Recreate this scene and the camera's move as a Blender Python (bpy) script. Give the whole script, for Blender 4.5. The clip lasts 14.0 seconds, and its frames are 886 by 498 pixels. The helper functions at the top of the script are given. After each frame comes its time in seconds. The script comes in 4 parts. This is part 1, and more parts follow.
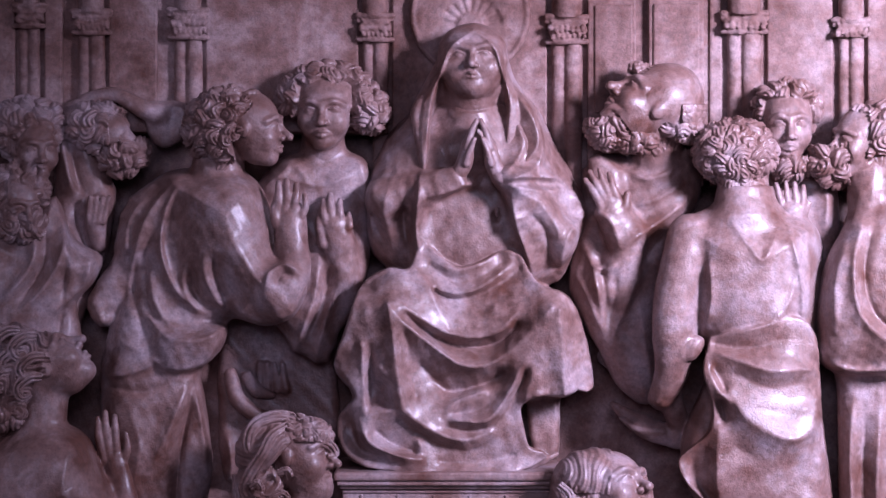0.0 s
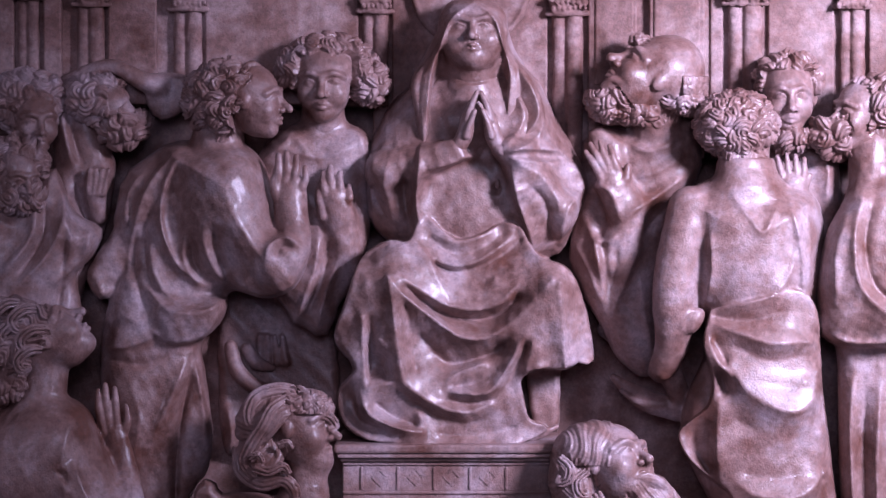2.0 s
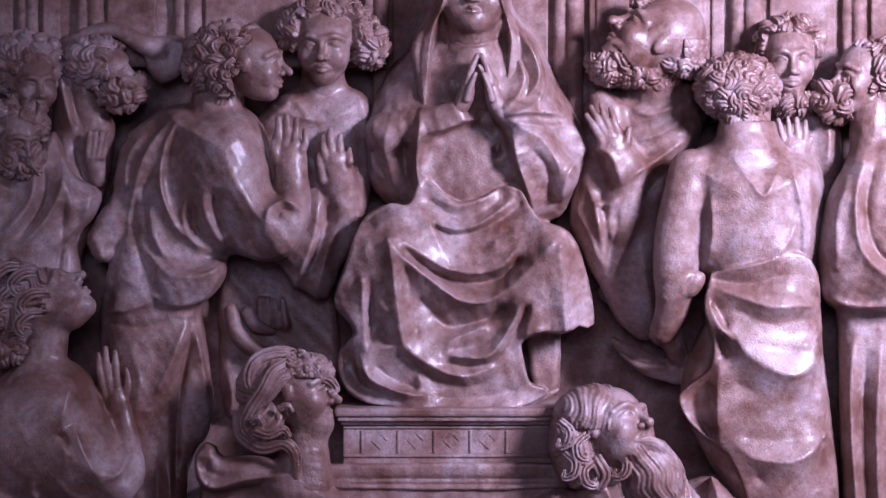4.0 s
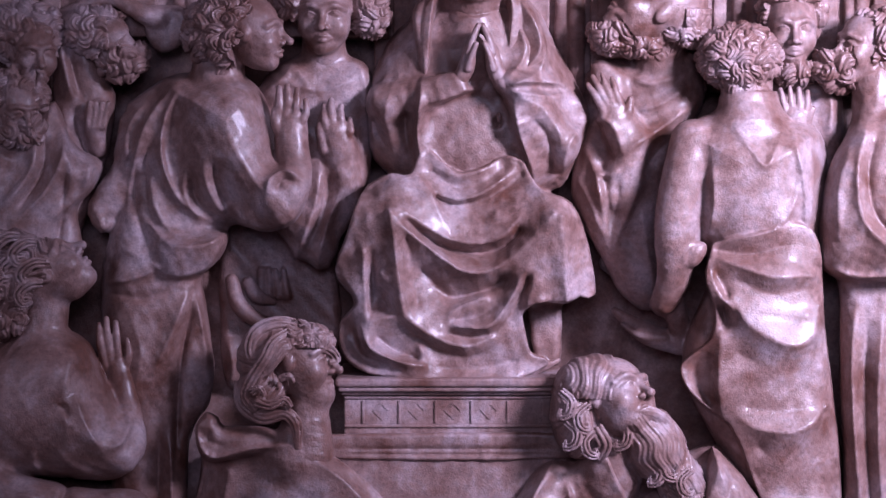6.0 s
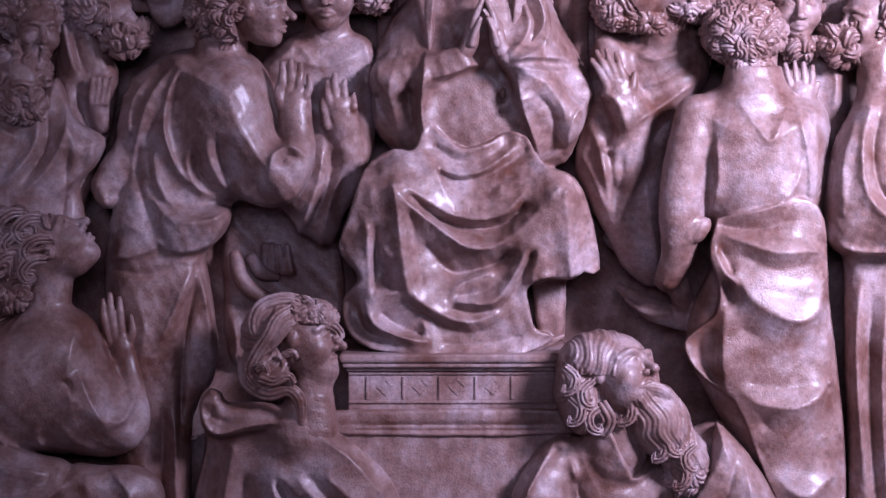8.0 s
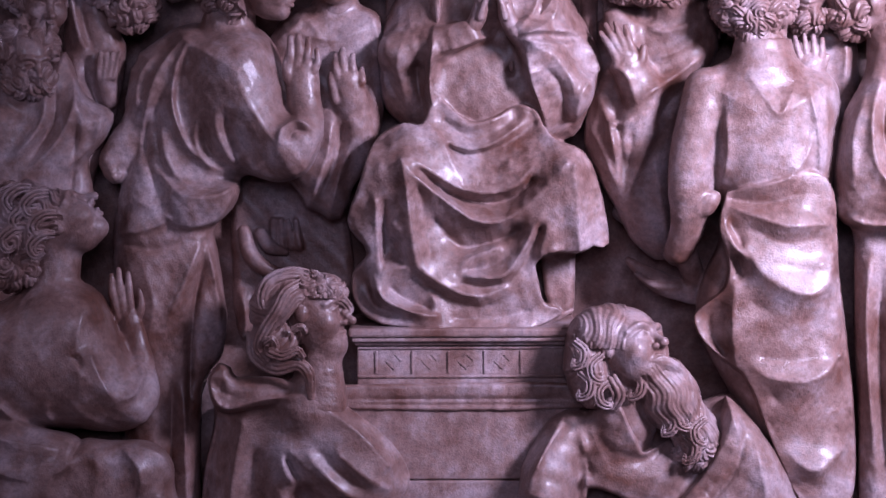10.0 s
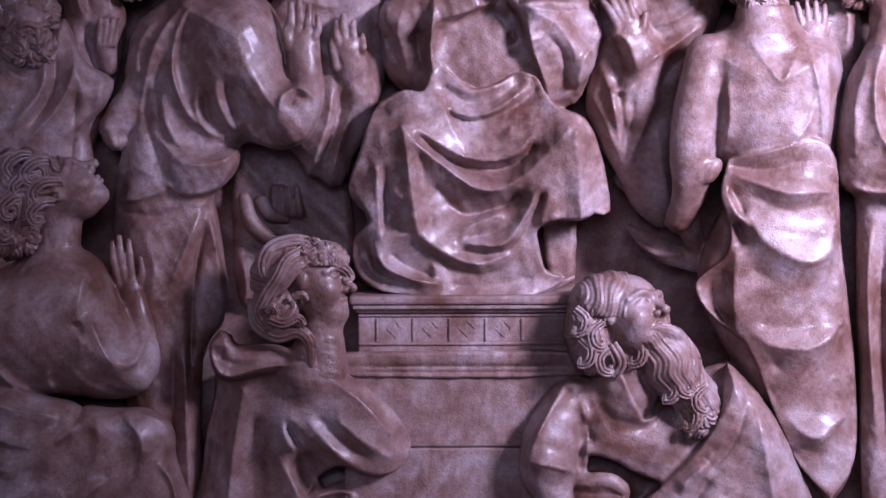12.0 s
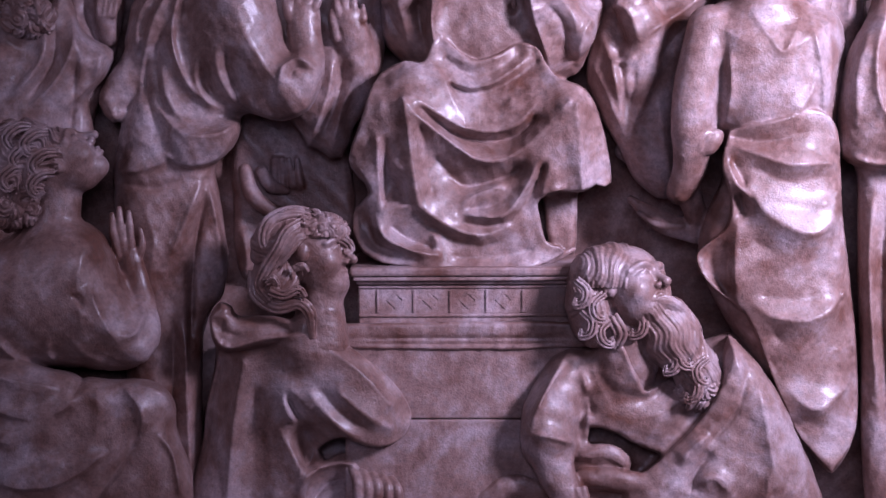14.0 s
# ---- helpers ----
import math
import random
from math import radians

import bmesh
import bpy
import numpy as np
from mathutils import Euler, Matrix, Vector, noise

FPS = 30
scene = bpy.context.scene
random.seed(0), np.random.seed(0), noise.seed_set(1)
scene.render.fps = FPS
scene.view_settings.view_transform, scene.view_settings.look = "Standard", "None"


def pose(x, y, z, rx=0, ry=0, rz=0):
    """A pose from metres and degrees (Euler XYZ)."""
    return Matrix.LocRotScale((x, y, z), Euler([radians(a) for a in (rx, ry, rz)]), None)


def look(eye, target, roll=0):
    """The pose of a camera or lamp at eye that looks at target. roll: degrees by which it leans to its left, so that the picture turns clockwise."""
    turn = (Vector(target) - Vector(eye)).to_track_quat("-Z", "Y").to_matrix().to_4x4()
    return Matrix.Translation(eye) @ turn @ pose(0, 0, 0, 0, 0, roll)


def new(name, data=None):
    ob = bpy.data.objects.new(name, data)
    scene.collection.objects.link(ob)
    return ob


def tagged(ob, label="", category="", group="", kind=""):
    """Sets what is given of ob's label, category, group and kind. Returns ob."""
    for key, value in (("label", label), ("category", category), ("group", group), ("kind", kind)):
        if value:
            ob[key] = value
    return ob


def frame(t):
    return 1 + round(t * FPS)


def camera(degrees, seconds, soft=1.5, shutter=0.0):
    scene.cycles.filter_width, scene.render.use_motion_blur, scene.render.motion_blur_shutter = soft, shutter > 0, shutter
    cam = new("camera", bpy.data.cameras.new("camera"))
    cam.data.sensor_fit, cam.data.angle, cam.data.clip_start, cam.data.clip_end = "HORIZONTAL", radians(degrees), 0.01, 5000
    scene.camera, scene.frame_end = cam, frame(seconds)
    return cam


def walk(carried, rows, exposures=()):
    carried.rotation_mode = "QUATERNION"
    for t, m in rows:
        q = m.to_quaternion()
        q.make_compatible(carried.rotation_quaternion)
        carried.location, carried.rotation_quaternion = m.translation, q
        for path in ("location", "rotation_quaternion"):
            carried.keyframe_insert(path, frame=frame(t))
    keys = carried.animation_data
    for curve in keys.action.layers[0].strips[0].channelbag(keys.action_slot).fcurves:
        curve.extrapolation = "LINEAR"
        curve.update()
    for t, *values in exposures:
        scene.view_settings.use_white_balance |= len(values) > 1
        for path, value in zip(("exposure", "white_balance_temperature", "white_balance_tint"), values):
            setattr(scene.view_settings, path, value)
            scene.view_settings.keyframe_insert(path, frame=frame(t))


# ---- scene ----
GRID = 0.00125            # metres to a step of the drawing grid
EYE = 1.6                 # the tripod head's height
FAR = 784 * GRID / math.tan(radians(12.5))   # from the tripod head to the relief's ground

cam = camera(25.0, 14.0)
ROWS = [
    (0, 0.0000, 0.0000, -0.0000, 90.000, 0.000, -0.000),
    (0.5, -0.0000, 0.0015, -0.0000, 89.817, 0.000, 0.002),
    (1, -0.0000, 0.0030, -0.0000, 89.638, 0.000, 0.002),
    (1.5, -0.0000, 0.0045, -0.0000, 89.439, 0.000, 0.004),
    (2, -0.0000, 0.0060, -0.0001, 89.210, 0.000, 0.006),
    (2.5, -0.0000, 0.0076, -0.0001, 88.951, 0.000, 0.009),
    (3, -0.0000, 0.0092, -0.0002, 88.672, 0.000, 0.010),
    (5.5, -0.0000, 0.0172, -0.0007, 87.510, 0.000, 0.034),
    (6, -0.0000, 0.0189, -0.0009, 87.309, 0.000, 0.047),
    (6.5, -0.0000, 0.0206, -0.0010, 87.116, 0.000, 0.068),
    (7, -0.0000, 0.0223, -0.0012, 86.944, 0.000, 0.068),
    (7.5, -0.0000, 0.0240, -0.0014, 86.768, 0.000, 0.079),
    (8, -0.0001, 0.0257, -0.0015, 86.619, 0.060, 0.154),
    (10.5, -0.0003, 0.0345, -0.0026, 85.652, 0.222, 0.413),
    (11, -0.0003, 0.0363, -0.0029, 85.416, 0.222, 0.417),
    (11.5, -0.0003, 0.0382, -0.0032, 85.207, 0.222, 0.420),
    (12, -0.0003, 0.0400, -0.0035, 84.957, 0.222, 0.426),
    (12.5, -0.0003, 0.0419, -0.0038, 84.760, 0.222, 0.440),
    (13, -0.0004, 0.0437, -0.0042, 84.543, 0.222, 0.443),
    (13.5, -0.0004, 0.0456, -0.0045, 84.373, 0.222, 0.447),
    (14, -0.0004, 0.0475, -0.0049, 84.150, 0.222, 0.444),
]
walk(cam, [(t, pose(x, y - FAR, EYE + z, rx, ry, rz)) for t, x, y, z, rx, ry, rz in ROWS])

# ---- light: two gallery spotlights, an added frontal fill and the dim room ----
world = bpy.data.worlds.new("world")
scene.world = world
world.use_nodes = True
world.node_tree.nodes["Background"].inputs["Color"].default_value = (0.55, 0.42, 0.62, 1)
world.node_tree.nodes["Background"].inputs["Strength"].default_value = 0.22


def spotlight(name, eye, target, watts, colour, size, angle=70):
    data = bpy.data.lights.new(name, "SPOT")
    data.energy, data.color, data.shadow_soft_size, data.spot_size, data.spot_blend = watts, colour, size, radians(angle), 0.9
    ob = new(name, data)
    ob.matrix_world = look(eye, target)
    return ob


spotlight("spotlight", (2.3, -2.3, 2.65), (0.95, 0, 1.72), 1720, (0.68, 0.63, 1.0), 0.36, 58)
spotlight("spotlight", (-2.8, -2.2, 2.3), (0.3, 0, 1.35), 50, (0.68, 0.63, 1.0), 0.12, 46)
# soft fill added behind the camera to lift the shadows; no known source
fill = bpy.data.lights.new("fill_light", "AREA")
fill.shape, fill.size, fill.size_y, fill.energy, fill.color = "RECTANGLE", 2.2, 1.4, 104, (0.66, 0.61, 1.0)
new("fill_light", fill).matrix_world = look((0, -6.98, 2.9), (0, 0, 1.4))


# ---- materials ----
def nodes_of(name):
    m = bpy.data.materials.new(name)
    m.use_nodes = True
    n = m.node_tree.nodes
    return m, n, m.node_tree.links, n["Principled BSDF"]


def stone(name, low, mid, high, gloss=0.38, grain=1.0, shine=0.35, wax=0.0):
    """Waxed, handled stone: clouded colour at three sizes, dark pores, chisel unevenness and fine pits."""
    m, n, l, b = nodes_of(name)
    co = n.new("ShaderNodeTexCoord")

    def noise_at(scale, detail, rough, bend=0.0):
        t = n.new("ShaderNodeTexNoise")
        t.inputs["Scale"].default_value, t.inputs["Detail"].default_value, t.inputs["Roughness"].default_value = scale, detail, rough
        t.inputs["Distortion"].default_value = bend
        l.new(co.outputs["Object"], t.inputs["Vector"])
        return t.outputs["Fac"]

    def ranged(v, a, z, lo, hi):
        t = n.new("ShaderNodeMapRange")
        for key, x in (("From Min", a), ("From Max", z), ("To Min", lo), ("To Max", hi)):
            t.inputs[key].default_value = x
        l.new(v, t.inputs["Value"])
        return t.outputs["Result"]

    def sums(a, b2, op="ADD"):
        t = n.new("ShaderNodeMath")
        t.operation = op
        for i, x in enumerate((a, b2)):
            if isinstance(x, float):
                t.inputs[i].default_value = x
            else:
                l.new(x, t.inputs[i])
        return t.outputs["Value"]

    ramp = n.new("ShaderNodeValToRGB")
    e = ramp.color_ramp.elements
    e[0].position, e[0].color, e[1].position, e[1].color = 0.37, (*low, 1), 0.64, (*high, 1)
    e.new(0.5).color = (*mid, 1)
    l.new(sums(sums(noise_at(4.5, 5, 0.6, 0.6), 0.62, "MULTIPLY"), sums(noise_at(19, 4, 0.65), 0.38, "MULTIPLY")), ramp.inputs["Fac"])
    fine = noise_at(75, 6, 0.72)
    speck = noise_at(230, 2, 0.5)
    mul = n.new("ShaderNodeVectorMath")
    mul.operation = "SCALE"
    l.new(ramp.outputs["Color"], mul.inputs[0])
    l.new(sums(ranged(fine, 0.3, 0.7, 0.66, 1.28), ranged(speck, 0.25, 0.42, 0.72, 1.0), "MULTIPLY"), mul.inputs["Scale"])
    l.new(mul.outputs["Vector"], b.inputs["Base Color"])
    l.new(sums(ranged(noise_at(9, 4, 0.6), 0.35, 0.65, gloss - 0.08, gloss + 0.16), ranged(fine, 0.3, 0.7, -0.08, 0.14)), b.inputs["Roughness"])
    b.inputs["Specular IOR Level"].default_value = shine
    b.inputs["Coat Weight"].default_value, b.inputs["Coat Roughness"].default_value = wax, 0.24
    coarse = n.new("ShaderNodeBump")
    coarse.inputs["Strength"].default_value, coarse.inputs["Distance"].default_value = 0.16, 0.007
    l.new(noise_at(34, 3, 0.55), coarse.inputs["Height"])
    bump = n.new("ShaderNodeBump")
    bump.inputs["Strength"].default_value, bump.inputs["Distance"].default_value = 0.2 * grain, 0.004
    l.new(sums(speck, fine), bump.inputs["Height"])
    l.new(coarse.outputs["Normal"], bump.inputs["Normal"])
    l.new(bump.outputs["Normal"], b.inputs["Normal"])
    return m


FIGURE = stone("waxed_stone", (0.104, 0.042, 0.028), (0.2, 0.119, 0.102), (0.315, 0.244, 0.246), 0.42, 1.5, 0.42, 0.2)
GROUND = stone("relief_ground", (0.085, 0.034, 0.022), (0.18, 0.102, 0.085), (0.31, 0.225, 0.21), 0.6, 1.3, 0.3)
PLASTER = stone("plaster", (0.16, 0.13, 0.13), (0.2, 0.17, 0.17), (0.24, 0.2, 0.2), 0.8)


def part(name, bm, material, parent=None, label=""):
    me = bpy.data.meshes.new(name)
    bm.to_mesh(me)
    bm.free()
    me.materials.append(material)
    ob = new(name, me)
    ob.parent = parent
    return tagged(ob, label)


def box(a, b, bevel=0.004):
    bm = bmesh.new()
    bmesh.ops.create_cube(bm, size=1)
    for v in bm.verts:
        v.co = [(a[i] + b[i]) / 2 + v.co[i] * (b[i] - a[i]) for i in range(3)]
    if bevel:
        bmesh.ops.bevel(bm, geom=bm.edges[:], offset=bevel, segments=2, affect="EDGES", profile=0.5)
    return bm


def grid_box(u0, u1, v0, v1, d0, d1, bevel=0.003):
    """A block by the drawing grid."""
    a, b = place(u0, v1, d1), place(u1, v0, d1)
    return box((a[0], -d1 * GRID, a[2]), (b[0], -d0 * GRID, b[2]), bevel)

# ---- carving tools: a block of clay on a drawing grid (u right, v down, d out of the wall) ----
def place(u, v, d):
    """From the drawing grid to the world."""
    s = GRID * (1 - d * GRID / FAR)
    return (u - 784) * s, -d * GRID, EYE + (441 - v) * s


def spline(points, step):
    """A smooth line of evenly set points through those given."""
    p = np.array(points, float)
    if len(p) == 2:
        n = max(2, int(np.linalg.norm(p[1, :2] - p[0, :2]) / step) + 1)
        return p[0] + (p[1] - p[0]) * np.linspace(0, 1, n)[:, None]
    e = np.vstack([2 * p[0] - p[1], p, 2 * p[-1] - p[-2]])
    out = []
    for i in range(1, len(e) - 2):
        a, b, c, d = e[i - 1], e[i], e[i + 1], e[i + 2]
        n = max(2, int(np.linalg.norm(c - b) / step))
        t = np.arange(n)[:, None] / n
        out.append(0.5 * (2 * b + (c - a) * t + (2 * a - 5 * b + 4 * c - d) * t ** 2 + (3 * b - a - 3 * c + d) * t ** 3))
    out.append(e[-2][None])
    return np.vstack(out)


class Clay:
    def __init__(self, u0, u1, v0, v1, d0, d1, h=3.0, du=0.0, dv=0.0):
        self.h, self.shift = h, np.array([du, dv, 0.0])
        self.lo = np.array([u0 + du, v0 + dv, d0], float)
        self.n = [int((b - a) / h) + 1 for a, b in ((u0, u1), (v0, v1), (d0, d1))]
        self.ax = [(self.lo[i] + h * np.arange(self.n[i])).astype(np.float32) for i in range(3)]
        self.f = np.full(self.n, 60.0, np.float32)
        self.turn, self.origin, self.size = np.eye(3), np.zeros(3), 1.0

    # turned axes for heads
    def local(self, u, v, d, size, yaw=0, pitch=0, roll=0):
        a, b, c = radians(yaw), radians(pitch), radians(roll)
        ry = np.array([[math.cos(a), 0, math.sin(a)], [0, 1, 0], [-math.sin(a), 0, math.cos(a)]])
        rp = np.array([[1, 0, 0], [0, math.cos(b), -math.sin(b)], [0, math.sin(b), math.cos(b)]])
        rr = np.array([[math.cos(c), -math.sin(c), 0], [math.sin(c), math.cos(c), 0], [0, 0, 1]])
        self.turn, self.origin, self.size = rr @ ry @ rp, np.array([u, v, d], float), size

    def plain(self):
        self.turn, self.origin, self.size = np.eye(3), np.zeros(3), 1.0

    def world(self, p):
        return self.origin + self.shift + self.size * (np.asarray(p, float) @ self.turn.T)

    def cells(self, lo, hi, within=None):
        s = []
        for i in range(3):
            a = max(0, int((lo[i] - self.lo[i]) / self.h))
            b = min(self.n[i], int((hi[i] - self.lo[i]) / self.h) + 2)
            if within is not None:
                a, b = max(a, within[i].start), min(b, within[i].stop)
            if a >= b:
                return None
            s.append(slice(a, b))
        return tuple(s)

    def put(self, s, f, k, cut):
        a = self.f[s]
        b = -f if cut else f
        if cut:
            w = np.maximum(k - np.abs(a - b), 0) / k
            self.f[s] = np.maximum(a, b) + w * w * k / 4
        else:
            w = np.maximum(k - np.abs(a - b), 0) / k
            self.f[s] = np.minimum(a, b) - w * w * k / 4

    def ball(self, u, v, d, ru, rv=None, rd=None, k=10.0, rot=0.0, cut=False):
        rv, rd = rv or ru, rd or ru
        r = np.array([ru, rv, rd]) * self.size
        o = self.world((u, v, d))
        c = radians(rot)
        turn = self.turn @ np.array([[math.cos(c), -math.sin(c), 0], [math.sin(c), math.cos(c), 0], [0, 0, 1]])
        m = r.max() + k + 2 * self.h
        s = self.cells(o - m, o + m)
        if s is None:
            return
        x = np.stack(np.meshgrid(*[self.ax[i][s[i]] - np.float32(o[i]) for i in range(3)], indexing="ij"), -1) @ turn.astype(np.float32)
        a = np.sqrt(((x / r) ** 2).sum(-1))
        b = np.sqrt(((x / r ** 2) ** 2).sum(-1)) + 1e-6
        self.put(s, a * (a - 1) / b, k, cut)

    def chain(self, p, k, cut=False):
        """Capsules along rows of grid places with a radius."""
        m = p[:, 3:] + k + 2 * self.h
        s = self.cells((p[:, :3] - m).min(0), (p[:, :3] + m).max(0))
        if s is None:
            return
        f = np.full([q.stop - q.start for q in s], 60.0, np.float32)
        for a, b in zip(p[:-1], p[1:]):
            mm = max(a[3], b[3]) + k + 2 * self.h
            t = self.cells(np.minimum(a[:3], b[:3]) - mm, np.maximum(a[:3], b[:3]) + mm, s)
            if t is None:
                continue
            ba = (b - a)[:3]
            x = [self.ax[i][t[i]] - a[i] for i in range(3)]
            x = (x[0][:, None, None], x[1][None, :, None], x[2][None, None, :])
            w = np.clip((x[0] * ba[0] + x[1] * ba[1] + x[2] * ba[2]) / max((ba ** 2).sum(), 1e-6), 0, 1)
            g = np.sqrt((x[0] - ba[0] * w) ** 2 + (x[1] - ba[1] * w) ** 2 + (x[2] - ba[2] * w) ** 2) - (a[3] + (b[3] - a[3]) * w)
            q = tuple(slice(t[i].start - s[i].start, t[i].stop - s[i].start) for i in range(3))
            f[q] = np.minimum(f[q], g)
        self.put(s, f, k, cut)

    def limb(self, points, k=10.0, cut=False, step=None):
        """A round limb through (u, v, d, radius) places."""
        q = np.array(points, float)
        q = np.hstack([self.world(q[:, :3]), q[:, 3:] * self.size])
        self.chain(spline(q, step or max(2.5 * self.h, q[:, 3].mean() * 0.6)), k, cut)

    def crease(self, points, height, width):
        """A crisp crest with hollow flanks (minus: a furrow) along (u, v) points, dying out at its ends."""
        q = spline(np.array(points, float) + self.shift[:2], 3.0 * self.h)
        m = 5 * width
        s = self.cells(np.append(q.min(0) - m, self.lo[2]), np.append(q.max(0) + m, 1e4))
        if s is None:
            return
        u, v = np.meshgrid(self.ax[0][s[0]], self.ax[1][s[1]], indexing="ij")
        best, where = np.full(u.shape, 1e9, np.float32), np.zeros(u.shape, np.float32)
        n = len(q) - 1
        for i, (a, b) in enumerate(zip(q[:-1], q[1:])):
            e = b - a
            w = np.clip(((u - a[0]) * e[0] + (v - a[1]) * e[1]) / max((e ** 2).sum(), 1e-6), 0, 1)
            g = (u - a[0] - e[0] * w) ** 2 + (v - a[1] - e[1] * w) ** 2
            near = g < best
            best = np.where(near, g, best)
            where = np.where(near, (i + w) / n, where)
        soft = self.h * 0.8
        shape = np.exp(-(np.sqrt(best + soft * soft) - soft) / width) - math.exp(-5)
        self.f[s] -= (height * np.maximum(shape, 0) * np.minimum(1, 0.12 + 1.25 * np.sin(np.pi * np.clip(where, 0.02, 0.98)))).astype(np.float32)[:, :, None]

    def drape(self, points, height, left, right):
        """The lip of a cloth along (u, v) points: falls off over one width on the left of the line's run, another on the right."""
        q = spline(np.array(points, float) + self.shift[:2], 3.0 * self.h)
        m = 4.5 * max(left, right)
        s = self.cells(np.append(q.min(0) - m, self.lo[2]), np.append(q.max(0) + m, 1e4))
        if s is None:
            return
        u, v = np.meshgrid(self.ax[0][s[0]], self.ax[1][s[1]], indexing="ij")
        best, where, hand = np.full(u.shape, 1e9, np.float32), np.zeros(u.shape, np.float32), np.zeros(u.shape, np.float32)
        n = len(q) - 1
        for i, (a, b) in enumerate(zip(q[:-1], q[1:])):
            e = b - a
            w = np.clip(((u - a[0]) * e[0] + (v - a[1]) * e[1]) / max((e ** 2).sum(), 1e-6), 0, 1)
            g = (u - a[0] - e[0] * w) ** 2 + (v - a[1] - e[1] * w) ** 2
            near = g < best
            best = np.where(near, g, best)
            where = np.where(near, (i + w) / n, where)
            hand = np.where(near, (e[0] * (v - a[1]) - e[1] * (u - a[0])) / max(np.linalg.norm(e), 1e-6), hand)
        across = hand / np.sqrt(best + 1e-3)
        width = right + (left - right) * np.clip(0.5 - 0.5 * across, 0, 1)
        soft = self.h * 0.9
        shape = np.maximum(np.exp(-(np.sqrt(best + soft * soft) - soft) / width) - math.exp(-4.5), 0)
        self.f[s] -= (1.55 * height * shape * np.minimum(1, 0.1 + 1.3 * np.sin(np.pi * np.clip(where, 0.02, 0.98)))).astype(np.float32)[:, :, None]

    def sheet(self, poly, lines, k=6.0, over=400, lip=5.0):
        """Cloth stretched over crests and hollows, each a line of (u, v, d), and cut along an outline."""
        p = spline(np.array(poly + [poly[0]], float) + self.shift[:2], 10.0)
        s = self.cells(np.append(p.min(0) - 12, self.lo[2]), np.append(p.max(0) + 12, 1e4))
        u, v = np.meshgrid(self.ax[0][s[0]], self.ax[1][s[1]], indexing="ij")
        total, count = np.zeros(u.shape), np.zeros(u.shape)
        for line in lines:
            q = spline(np.array(line, float) + self.shift, 0.8 * self.h)
            i = ((q[:, 0] - u[0, 0]) / self.h).round().astype(int)
            j = ((q[:, 1] - v[0, 0]) / self.h).round().astype(int)
            ok = (i >= 0) & (j >= 0) & (i < u.shape[0]) & (j < u.shape[1])
            np.add.at(total, (i[ok], j[ok]), q[ok, 2])
            np.add.at(count, (i[ok], j[ok]), 1)
        pin = count > 0
        z = np.full(u.shape, total[pin].sum() / count[pin].sum())
        z[pin] = total[pin] / count[pin]
        odd = (np.add.outer(np.arange(u.shape[0]), np.arange(u.shape[1])) % 2).astype(bool)
        for _ in range(over):
            for side in (odd, ~odd):
                e = np.pad(z, 1, mode="edge")
                move = (e[:-2, 1:-1] + e[2:, 1:-1] + e[1:-1, :-2] + e[1:-1, 2:]) / 4 - z
                z = z + np.where(side & ~pin, 1.9 * move, 0)
        for _ in range(2):
            e = np.pad(z, 1, mode="edge")
            z = 0.4 * z + 0.15 * (e[:-2, 1:-1] + e[2:, 1:-1] + e[1:-1, :-2] + e[1:-1, 2:])
        best = np.full(u.shape, 1e9, np.float32)
        inside = np.zeros(u.shape, bool)
        for a, b in zip(p[:-1], p[1:]):
            e = b - a
            w = np.clip(((u - a[0]) * e[0] + (v - a[1]) * e[1]) / max((e ** 2).sum(), 1e-6), 0, 1)
            best = np.minimum(best, (u - a[0] - e[0] * w) ** 2 + (v - a[1] - e[1] * w) ** 2)
            if abs(e[1]) > 1e-9:
                inside ^= ((a[1] > v) != (b[1] > v)) & (u < a[0] + e[0] * (v - a[1]) / e[1])
        flat = np.sqrt(best) * np.where(inside, -1, 1)
        gu, gv = np.gradient(z, self.h)
        f = (self.ax[2][s[2]][None, None, :] - z[:, :, None]) / np.sqrt(1 + gu ** 2 + gv ** 2)[:, :, None]
        g = np.broadcast_to(flat[:, :, None], f.shape)
        w = np.maximum(lip - np.abs(f - g), 0) / lip
        self.put(s, (np.maximum(f, g) + w * w * lip / 4).astype(np.float32), k, False)

    def fold(self, *points, r=7.0, sharp=1.0):
        self.crease(points, 2.3 * r, 1.65 * r / sharp)

    def groove(self, *points, r=6.0, sharp=1.0):
        self.crease(points, -2.5 * r, 1.35 * r / sharp)

    def slab(self, poly, back, front, edge=30.0, k=12.0, lean=0.0, cut=False):
        """A pillow with the outline poly, between two depths; lean: how much further out it stands for each step down."""
        p = spline(np.array(poly + [poly[0]], float) + self.shift[:2], 14.0)
        m = k + 3 * self.h
        s = self.cells(np.append(p.min(0) - m, back - m), np.append(p.max(0) + m, max(front, front + lean * 400) + m))
        u, v = np.meshgrid(self.ax[0][s[0]], self.ax[1][s[1]], indexing="ij")
        best = np.full(u.shape, 1e9, np.float32)
        inside = np.zeros(u.shape, bool)
        for a, b in zip(p[:-1], p[1:]):
            e = b - a
            w = np.clip(((u - a[0]) * e[0] + (v - a[1]) * e[1]) / max((e ** 2).sum(), 1e-6), 0, 1)
            best = np.minimum(best, (u - a[0] - e[0] * w) ** 2 + (v - a[1] - e[1] * w) ** 2)
